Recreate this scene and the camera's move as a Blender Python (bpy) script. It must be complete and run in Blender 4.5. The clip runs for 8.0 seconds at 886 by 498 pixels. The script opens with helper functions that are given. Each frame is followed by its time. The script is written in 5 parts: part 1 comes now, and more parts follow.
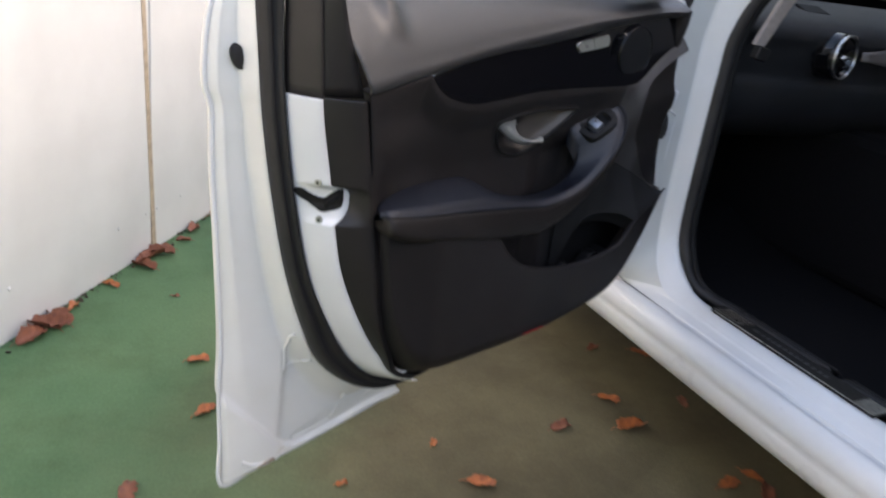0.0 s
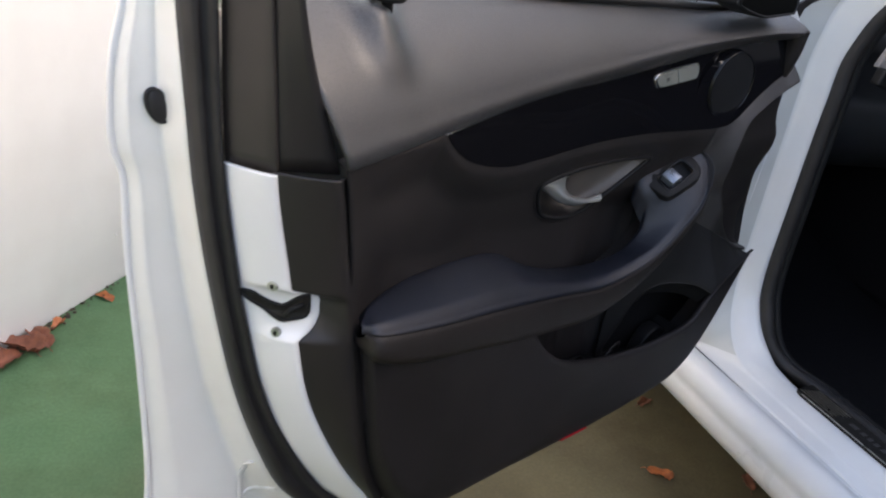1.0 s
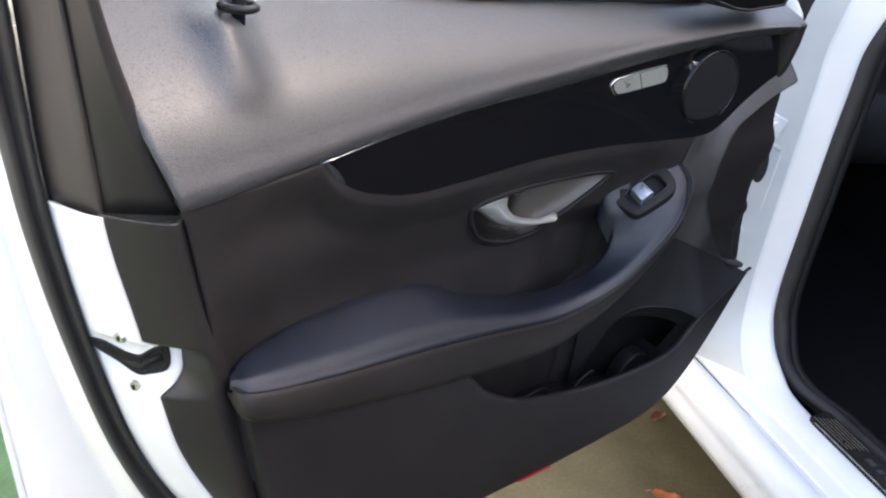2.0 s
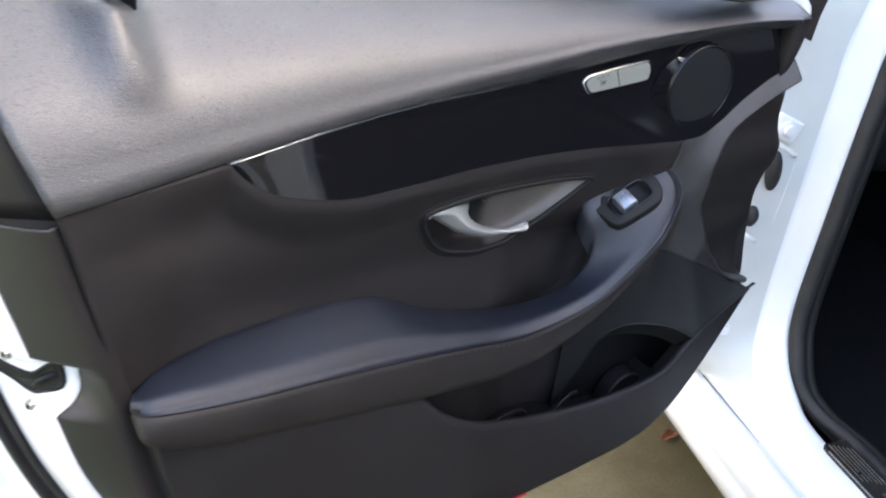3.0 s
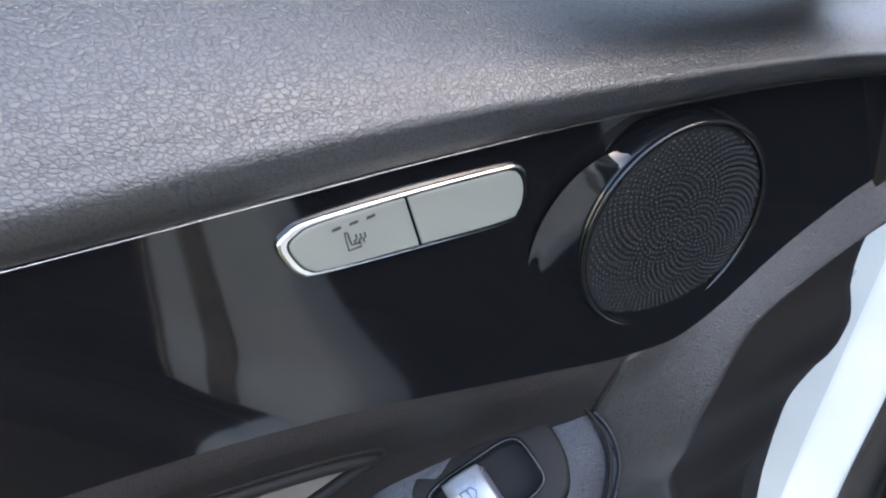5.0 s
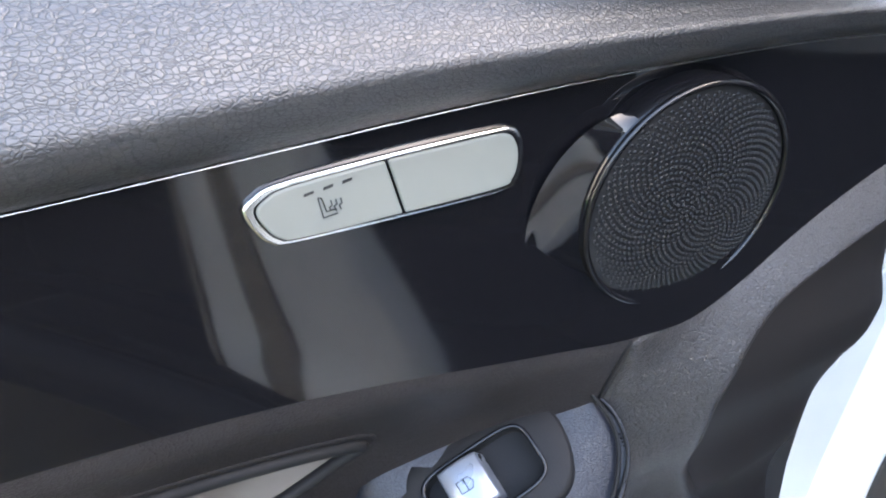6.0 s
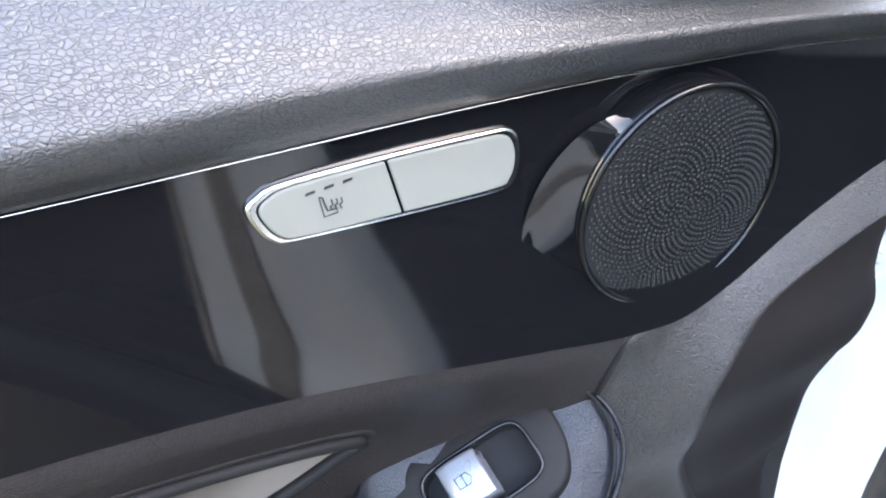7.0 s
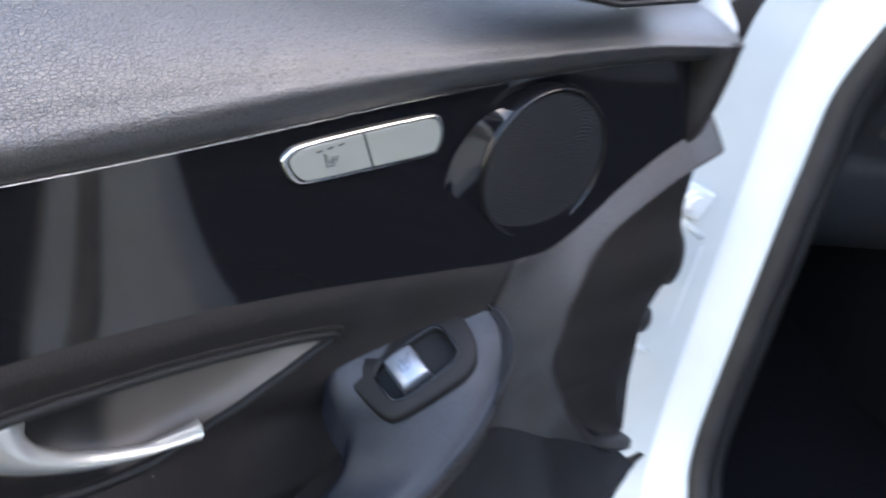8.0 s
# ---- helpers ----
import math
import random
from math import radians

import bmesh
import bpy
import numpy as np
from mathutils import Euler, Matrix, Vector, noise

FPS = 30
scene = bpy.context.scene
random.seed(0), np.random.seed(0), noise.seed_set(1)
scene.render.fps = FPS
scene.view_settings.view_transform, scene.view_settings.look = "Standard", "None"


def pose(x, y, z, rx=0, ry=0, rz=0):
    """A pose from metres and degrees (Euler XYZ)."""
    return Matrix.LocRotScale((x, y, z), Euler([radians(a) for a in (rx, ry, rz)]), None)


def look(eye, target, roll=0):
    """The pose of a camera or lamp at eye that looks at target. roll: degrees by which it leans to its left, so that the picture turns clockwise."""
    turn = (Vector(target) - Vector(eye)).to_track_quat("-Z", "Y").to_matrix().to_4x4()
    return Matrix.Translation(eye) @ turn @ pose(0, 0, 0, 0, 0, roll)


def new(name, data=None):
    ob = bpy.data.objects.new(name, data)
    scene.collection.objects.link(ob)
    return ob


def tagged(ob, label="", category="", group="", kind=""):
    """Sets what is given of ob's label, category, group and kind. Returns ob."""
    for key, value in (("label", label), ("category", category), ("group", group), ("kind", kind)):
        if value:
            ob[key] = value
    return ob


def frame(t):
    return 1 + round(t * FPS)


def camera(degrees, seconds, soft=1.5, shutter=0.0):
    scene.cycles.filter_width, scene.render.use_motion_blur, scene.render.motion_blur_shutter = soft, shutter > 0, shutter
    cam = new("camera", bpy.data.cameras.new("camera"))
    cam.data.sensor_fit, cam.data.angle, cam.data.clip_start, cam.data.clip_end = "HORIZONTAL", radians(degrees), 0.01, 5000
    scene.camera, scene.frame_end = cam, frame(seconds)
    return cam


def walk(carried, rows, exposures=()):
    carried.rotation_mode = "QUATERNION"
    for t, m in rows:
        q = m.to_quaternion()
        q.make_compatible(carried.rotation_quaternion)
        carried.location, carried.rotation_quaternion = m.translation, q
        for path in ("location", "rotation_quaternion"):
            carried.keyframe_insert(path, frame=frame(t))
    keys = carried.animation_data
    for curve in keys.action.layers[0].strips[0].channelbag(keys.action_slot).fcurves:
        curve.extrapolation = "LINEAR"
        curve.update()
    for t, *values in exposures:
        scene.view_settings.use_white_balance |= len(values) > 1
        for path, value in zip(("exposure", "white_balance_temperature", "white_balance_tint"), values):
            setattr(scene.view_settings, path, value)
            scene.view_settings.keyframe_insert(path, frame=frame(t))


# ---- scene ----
cam = camera(59.3, 8.0, soft=2.0, shutter=0.4)
PATH = [
    (0, (-1.116, -1.168, 1.009), (-0.403, 0.545, 0.263), 8.0),
    (0.2, (-1.079, -1.085, 1.018), (-0.415, 0.649, 0.274), 7.7),
    (0.5, (-1.037, -0.964, 1.017), (-0.395, 0.758, 0.23), 10.5),
    (1, (-0.985, -0.88, 1.034), (-0.39, 0.84, 0.204), 9.7),
    (1.5, (-0.891, -0.847, 1.049), (-0.378, 0.887, 0.194), 8.4),
    (1.7, (-0.861, -0.83, 1.058), (-0.376, 0.897, 0.172), 8.3),
    (3, (-0.737, -0.768, 1.045), (-0.393, 0.987, 0.148), 7.4),
    (3.5, (-0.655, -0.687, 1.036), (-0.337, 1.071, 0.138), 7.6),
    (4, (-0.579, -0.511, 1.03), (-0.205, 1.246, 0.151), 9.0),
    (4.5, (-0.518, -0.353, 1.011), (-0.095, 1.395, 0.136), 10.1),
    (5, (-0.489, -0.288, 0.981), (-0.14, 1.454, 0.062), 9.6),
    (6.5, (-0.473, -0.275, 0.968), (-0.194, 1.462, 0.017), 8.8),
    (7, (-0.474, -0.28, 0.97), (-0.19, 1.459, 0.024), 8.9),
    (7.5, (-0.492, -0.302, 0.972), (-0.189, 1.447, 0.051), 8.6),
    (8, (-0.523, -0.407, 0.993), (0.051, 1.314, 0.151), 11.6),
]
walk(cam, [(t, look(eye, target, roll)) for t, eye, target, roll in PATH], ((0, 2.20, 7800, 16), (0.5, 2.12, 7800, 16), (1, 2.24, 7800, 16), (1.5, 2.75, 7700, 16), (3, 3.50, 7500, 14), (3.5, 3.45, 7500, 12), (4, 3.70, 7300, 12), (4.5, 3.95, 7400, 12), (5, 3.68, 7400, 12), (6.5, 4.40, 7500, 14), (7.5, 4.48, 7500, 14), (8, 3.65, 7300, 14)))

# ---- world and light ----
SUN_FROM = Vector((0.72, -0.26, 0.50)).normalized()
world = bpy.data.worlds.new("sky")
scene.world = world
world.use_nodes = True
wn = world.node_tree
wn.nodes.clear()
sky = wn.nodes.new("ShaderNodeTexSky")
sky.sky_type, sky.sun_disc = "NISHITA", False
sky.sun_elevation = math.asin(SUN_FROM.z)
sky.sun_rotation = math.atan2(SUN_FROM.x, SUN_FROM.y)
sky.air_density, sky.dust_density, sky.ozone_density = 1.0, 2.2, 1.5
sky_back = wn.nodes.new("ShaderNodeBackground")
sky_back.inputs["Strength"].default_value = 0.15
sky_out = wn.nodes.new("ShaderNodeOutputWorld")
wn.links.new(sky.outputs[0], sky_back.inputs[0])
wn.links.new(sky_back.outputs[0], sky_out.inputs[0])
sun = new("sun", bpy.data.lights.new("sun", "SUN"))
sun.data.energy, sun.data.angle, sun.data.color = 1.6, radians(26.0), (1.0, 0.95, 0.89)
sun.matrix_world = look(SUN_FROM * 30, (0, 0, 0))


# ---- materials ----
def shader(name, colour, rough, metal=0.0, coat=0.0, coat_rough=0.04, spec=0.5, vary=0.0, vary_scale=30.0, colour2=None,
           bump=0.0, bump_scale=200.0, bump_kind="noise", rough_vary=0.0, bump_dist=0.001, stretch=None):
    m = bpy.data.materials.new(name)
    m.use_nodes = True
    t = m.node_tree
    b = t.nodes["Principled BSDF"]
    b.inputs["Base Color"].default_value = (*colour, 1)
    b.inputs["Roughness"].default_value = rough
    b.inputs["Metallic"].default_value = metal
    b.inputs["Coat Weight"].default_value = coat
    b.inputs["Coat Roughness"].default_value = coat_rough
    b.inputs["Specular IOR Level"].default_value = spec
    tc = t.nodes.new("ShaderNodeTexCoord")
    src = tc.outputs["Object"]
    if stretch:
        mp = t.nodes.new("ShaderNodeMapping")
        mp.inputs["Scale"].default_value = stretch
        t.links.new(src, mp.inputs["Vector"])
        src = mp.outputs["Vector"]
    if vary or colour2 or rough_vary:
        n1 = t.nodes.new("ShaderNodeTexNoise")
        n1.inputs["Scale"].default_value, n1.inputs["Detail"].default_value = vary_scale, 6
        t.links.new(src, n1.inputs["Vector"])
        if vary or colour2:
            ramp = t.nodes.new("ShaderNodeValToRGB")
            c2 = colour2 or tuple(min(1, c * (1 + vary)) for c in colour)
            c1 = colour if colour2 else tuple(c * (1 - vary) for c in colour)
            ramp.color_ramp.elements[0].position, ramp.color_ramp.elements[1].position = 0.35, 0.68
            ramp.color_ramp.elements[0].color, ramp.color_ramp.elements[1].color = (*c1, 1), (*c2, 1)
            t.links.new(n1.outputs["Fac"], ramp.inputs["Fac"])
            t.links.new(ramp.outputs["Color"], b.inputs["Base Color"])
        if rough_vary:
            mr = t.nodes.new("ShaderNodeMapRange")
            mr.inputs["From Min"].default_value, mr.inputs["From Max"].default_value = 0.3, 0.7
            mr.inputs["To Min"].default_value, mr.inputs["To Max"].default_value = rough - rough_vary, rough + rough_vary
            t.links.new(n1.outputs["Fac"], mr.inputs["Value"])
            t.links.new(mr.outputs["Result"], b.inputs["Roughness"])
    if bump:
        bp = t.nodes.new("ShaderNodeBump")
        bp.inputs["Strength"].default_value, bp.inputs["Distance"].default_value = bump, bump_dist
        if bump_kind == "leather":
            # pebbles of uneven size, a little longer than high, with narrow creases between them
            grain = t.nodes.new("ShaderNodeMapping")
            grain.inputs["Scale"].default_value = (0.72, 1.05, 1.15)
            t.links.new(src, grain.inputs["Vector"])
            warp = t.nodes.new("ShaderNodeTexNoise")
            warp.inputs["Scale"].default_value, warp.inputs["Detail"].default_value = bump_scale * 0.6, 2
            t.links.new(grain.outputs["Vector"], warp.inputs["Vector"])
            mix = t.nodes.new("ShaderNodeMix")
            mix.data_type = "VECTOR"
            mix.inputs["Factor"].default_value = 0.8 / bump_scale
            t.links.new(grain.outputs["Vector"], mix.inputs["A"])
            t.links.new(warp.outputs["Color"], mix.inputs["B"])
            v = t.nodes.new("ShaderNodeTexVoronoi")
            v.feature = "DISTANCE_TO_EDGE"
            v.inputs["Scale"].default_value = bump_scale
            t.links.new(mix.outputs["Result"], v.inputs["Vector"])
            cr = t.nodes.new("ShaderNodeMapRange")
            cr.interpolation_type = "SMOOTHSTEP"
            cr.inputs["From Min"].default_value, cr.inputs["From Max"].default_value = 0.0, 0.17
            t.links.new(v.outputs["Distance"], cr.inputs["Value"])
            # broader folds that join pebbles into groups
            fold = t.nodes.new("ShaderNodeTexVoronoi")
            fold.feature = "DISTANCE_TO_EDGE"
            fold.inputs["Scale"].default_value = bump_scale * 0.42
            t.links.new(mix.outputs["Result"], fold.inputs["Vector"])
            fr = t.nodes.new("ShaderNodeMapRange")
            fr.interpolation_type = "SMOOTHSTEP"
            fr.inputs["From Min"].default_value, fr.inputs["From Max"].default_value = 0.0, 0.12
            t.links.new(fold.outputs["Distance"], fr.inputs["Value"])
            fine = t.nodes.new("ShaderNodeTexNoise")
            fine.inputs["Scale"].default_value, fine.inputs["Detail"].default_value = bump_scale * 2.5, 3
            t.links.new(src, fine.inputs["Vector"])
            add = t.nodes.new("ShaderNodeMath")
            add.operation = "MULTIPLY_ADD"
            add.inputs[1].default_value = 0.03
            t.links.new(fine.outputs["Fac"], add.inputs[0])
            t.links.new(cr.outputs["Result"], add.inputs[2])
            swell = t.nodes.new("ShaderNodeMath")
            swell.operation = "MULTIPLY_ADD"
            swell.inputs[1].default_value = 0.6
            t.links.new(fr.outputs["Result"], swell.inputs[0])
            t.links.new(add.outputs[0], swell.inputs[2])
            t.links.new(swell.outputs[0], bp.inputs["Height"])
            # the creases are duller than the pebbles
            gloss = t.nodes.new("ShaderNodeMapRange")
            gloss.inputs["From Max"].default_value = 0.5
            gloss.inputs["To Min"].default_value, gloss.inputs["To Max"].default_value = 0.66 * spec, spec
            t.links.new(cr.outputs["Result"], gloss.inputs["Value"])
            t.links.new(gloss.outputs["Result"], b.inputs["Specular IOR Level"])
            if coat:
                film = t.nodes.new("ShaderNodeMapRange")
                film.inputs["From Max"].default_value = 0.5
                film.inputs["To Min"].default_value, film.inputs["To Max"].default_value = 0.45 * coat, coat
                t.links.new(cr.outputs["Result"], film.inputs["Value"])
                t.links.new(film.outputs["Result"], b.inputs["Coat Weight"])
        else:
            n2 = t.nodes.new("ShaderNodeTexNoise")
            n2.inputs["Scale"].default_value, n2.inputs["Detail"].default_value = bump_scale, 4
            t.links.new(src, n2.inputs["Vector"])
            t.links.new(n2.outputs["Fac"], bp.inputs["Height"])
        t.links.new(bp.outputs["Normal"], b.inputs["Normal"])
    return m


LEATHER = shader("black_leatherette", (0.024, 0.0235, 0.0245), 0.45, spec=0.95, coat=0.42, coat_rough=0.34, vary=0.12, vary_scale=14, bump=0.36, bump_scale=740, bump_kind="leather", rough_vary=0.05, bump_dist=0.0005)
FRONT_LEATHER = shader("black_front_leatherette", (0.0160, 0.0136, 0.0134), 0.45, spec=0.85, coat=0.30, coat_rough=0.36, vary=0.12, vary_scale=14, bump=0.55, bump_scale=760, bump_kind="leather", rough_vary=0.05, bump_dist=0.0005)
# blue in the armrest's top is the sky's sheen painted into its colour
ARM_SKY_SHEEN = shader("sky_tinted_armrest_leatherette", (0.0070, 0.0095, 0.0165), 0.42, spec=0.6, vary=0.15, vary_scale=20, bump=0.3, bump_scale=880, bump_kind="leather", rough_vary=0.05, bump_dist=0.0004)
# same leather turned from the sky, painted browner and duller
ARM_SIDE = shader("black_armrest_side", (0.0150, 0.0122, 0.0112), 0.5, spec=0.32, vary=0.15, vary_scale=20, bump=0.25, bump_scale=880, bump_kind="leather", rough_vary=0.05, bump_dist=0.0004)
CARD = shader("black_door_card_vinyl", (0.0200, 0.0172, 0.0170), 0.52, spec=0.33, vary=0.15, vary_scale=12, bump=0.4, bump_scale=880, bump_kind="leather", rough_vary=0.06, bump_dist=0.0004)
LOWER = shader("black_lower_card_plastic", (0.0142, 0.0122, 0.0126), 0.52, spec=0.3, vary=0.15, vary_scale=12, bump=0.3, bump_scale=880, bump_kind="leather", rough_vary=0.06, bump_dist=0.0004)
HARD = shader("black_moulded_plastic", (0.009, 0.0085, 0.009), 0.48, spec=0.4, vary=0.2, vary_scale=18, bump=0.25, bump_scale=900, rough_vary=0.08, bump_dist=0.0003)
GRILLE = shader("satin_black_grille", (0.009, 0.009, 0.0095), 0.38, spec=0.45)
DULL = shader("dull_black_plastic", (0.008, 0.008, 0.0085), 0.66, spec=0.3, vary=0.2, vary_scale=25, bump=0.3, bump_scale=1200, bump_dist=0.0003)
EDGING = shader("dark_brown_trim_edging", (0.0165, 0.0138, 0.0132), 0.5, vary=0.15, vary_scale=18, bump=0.2, bump_scale=900, bump_dist=0.0002)
BROWNISH = shader("brown_black_pillar_trim", (0.028, 0.0225, 0.0205), 0.45, vary=0.15, vary_scale=15, bump=0.2, bump_scale=900, bump_dist=0.0002)
PIANO = shader("gloss_black_lacquer", (0.0060, 0.0060, 0.0072), 0.045, rough_vary=0.02, vary_scale=8)
CHROME = shader("satin_chrome", (0.78, 0.79, 0.80), 0.16, metal=1.0, rough_vary=0.05, vary_scale=60)
LEVER = shader("satin_silver_metal", (0.64, 0.65, 0.63), 0.34, metal=0.75, rough_vary=0.06, vary_scale=40)
CREAM = shader("pale_silver_button_plastic", (0.188, 0.195, 0.173), 0.4, vary=0.03, vary_scale=60, bump=0.05, bump_scale=1500, bump_dist=0.0002)
PRINT = shader("dark_grey_print", (0.022, 0.022, 0.022), 0.5)
SILVER_SWITCH = shader("pale_silver_switch", (0.27, 0.30, 0.345), 0.3, metal=0.6, rough_vary=0.04, vary_scale=80)
PANEL = shader("flat_black_panel", (0.0045, 0.0045, 0.005), 0.7, spec=0.2, vary=0.2, vary_scale=25, bump=0.3, bump_scale=1200, bump_dist=0.0003)
RUBBER = shader("black_rubber_seal", (0.018, 0.016, 0.016), 0.6, vary=0.25, vary_scale=30, bump=0.3, bump_scale=500, bump_dist=0.0003)
WHITE = shader("white_car_paint", (0.80, 0.80, 0.79), 0.35, coat=0.6, vary=0.03, vary_scale=9, rough_vary=0.08)
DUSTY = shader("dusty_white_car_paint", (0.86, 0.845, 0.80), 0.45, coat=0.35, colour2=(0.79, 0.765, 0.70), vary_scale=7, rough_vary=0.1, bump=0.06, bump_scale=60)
SHADED_WHITE = shader("shaded_white_paint", (0.60, 0.61, 0.585), 0.5, coat=0.2, vary=0.04, vary_scale=12, rough_vary=0.08)
STEEL = shader("zinc_steel", (0.5, 0.5, 0.48), 0.35, metal=1.0, vary=0.2, vary_scale=90, rough_vary=0.1)
DARKMETAL = shader("dark_latch_steel", (0.03, 0.028, 0.027), 0.5, metal=0.6, vary=0.3, vary_scale=120)
RUST = shader("brown_rust_dirt", (0.22, 0.11, 0.05), 0.8, vary=0.4, vary_scale=200)
RED = shader("red_reflector", (0.35, 0.01, 0.02), 0.25, coat=0.6)
BOWL = shader("grey_brown_soft_plastic", (0.105, 0.088, 0.076), 0.45, vary=0.12, vary_scale=30)
CARPET = shader("black_car_carpet", (0.0068, 0.0065, 0.0075), 0.95, spec=0.15, vary=0.3, vary_scale=160, bump=0.6, bump_scale=600)
DASH = shader("black_dashboard_vinyl", (0.022, 0.023, 0.027), 0.5, spec=0.6, vary=0.15, vary_scale=20, bump=0.3, bump_scale=500, bump_kind="leather", bump_dist=0.0003)
WORN = shader("worn_grey_lettering", (0.10, 0.10, 0.105), 0.4, metal=0.5, vary=0.2, vary_scale=200)
GREYTRIM = shader("satin_grey_trim", (0.20, 0.18, 0.185), 0.38, metal=0.4, vary=0.08, vary_scale=20)
PILLAR_STRIP = shader("brown_grey_pillar_strip", (0.27, 0.23, 0.18), 0.6, vary=0.15, vary_scale=30)
BEIGE = shader("beige_pillar_cloth", (0.34, 0.29, 0.265), 0.8, vary=0.1, vary_scale=80)
LEAF_A = shader("dry_orange_leaf", (0.55, 0.165, 0.045), 0.55, colour2=(0.34, 0.10, 0.038), vary_scale=90, bump=0.4, bump_scale=160)
LEAF_B = shader("dry_brown_leaf", (0.30, 0.10, 0.05), 0.65, colour2=(0.20, 0.07, 0.04), vary_scale=70, bump=0.4, bump_scale=160)
DEBRIS = shader("dark_leaf_litter", (0.07, 0.05, 0.035), 0.9, vary=0.5, vary_scale=60, bump=0.5, bump_scale=120)
WALLPAINT = shader("white_sheet_wall_paint", (0.80, 0.80, 0.79), 0.5, colour2=(0.70, 0.70, 0.69), vary_scale=3.2, rough_vary=0.08, bump=0.05, bump_scale=12, bump_dist=0.004)
SEAMSTRIP = shader("beige_joint_sealant", (0.50, 0.40, 0.29), 0.7, vary=0.2, vary_scale=40)
SKY_BLOCK = shader("dark_sky_block_render", (0.16, 0.14, 0.125), 0.85, vary=0.2, vary_scale=1.5, bump=0.3, bump_scale=60)
HOUSE = shader("pale_render_wall", (0.55, 0.52, 0.47), 0.85, vary=0.1, vary_scale=2.0, bump=0.3, bump_scale=60)


def glass_material():
    m = shader("tinted_side_glass", (0.84, 0.93, 0.90), 0.0)
    b = m.node_tree.nodes["Principled BSDF"]
    b.inputs["Transmission Weight"].default_value = 1.0
    b.inputs["IOR"].default_value = 1.45
    return m


def shade_past(m, dark, at, wide):
    """Paints shade into the colour of m: a dark one past the door place u = at."""
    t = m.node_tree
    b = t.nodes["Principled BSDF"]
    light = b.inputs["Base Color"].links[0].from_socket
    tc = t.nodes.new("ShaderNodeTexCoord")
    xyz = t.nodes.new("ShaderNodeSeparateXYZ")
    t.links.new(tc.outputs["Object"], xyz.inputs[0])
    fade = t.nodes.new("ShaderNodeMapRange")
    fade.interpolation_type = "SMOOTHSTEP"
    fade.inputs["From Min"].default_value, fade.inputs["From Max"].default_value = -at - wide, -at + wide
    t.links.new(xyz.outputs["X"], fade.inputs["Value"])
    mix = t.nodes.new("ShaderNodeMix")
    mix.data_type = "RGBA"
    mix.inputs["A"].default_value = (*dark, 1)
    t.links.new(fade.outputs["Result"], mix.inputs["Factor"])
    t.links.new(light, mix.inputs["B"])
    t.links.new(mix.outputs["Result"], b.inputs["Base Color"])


# the shade behind the pull handle is painted into the grip recess
shade_past(BOWL, (0.010, 0.0095, 0.010), 0.412, 0.006)
GLASS = glass_material()
MIRROR = shader("mirror_glass", (0.9, 0.9, 0.9), 0.01, metal=1.0)


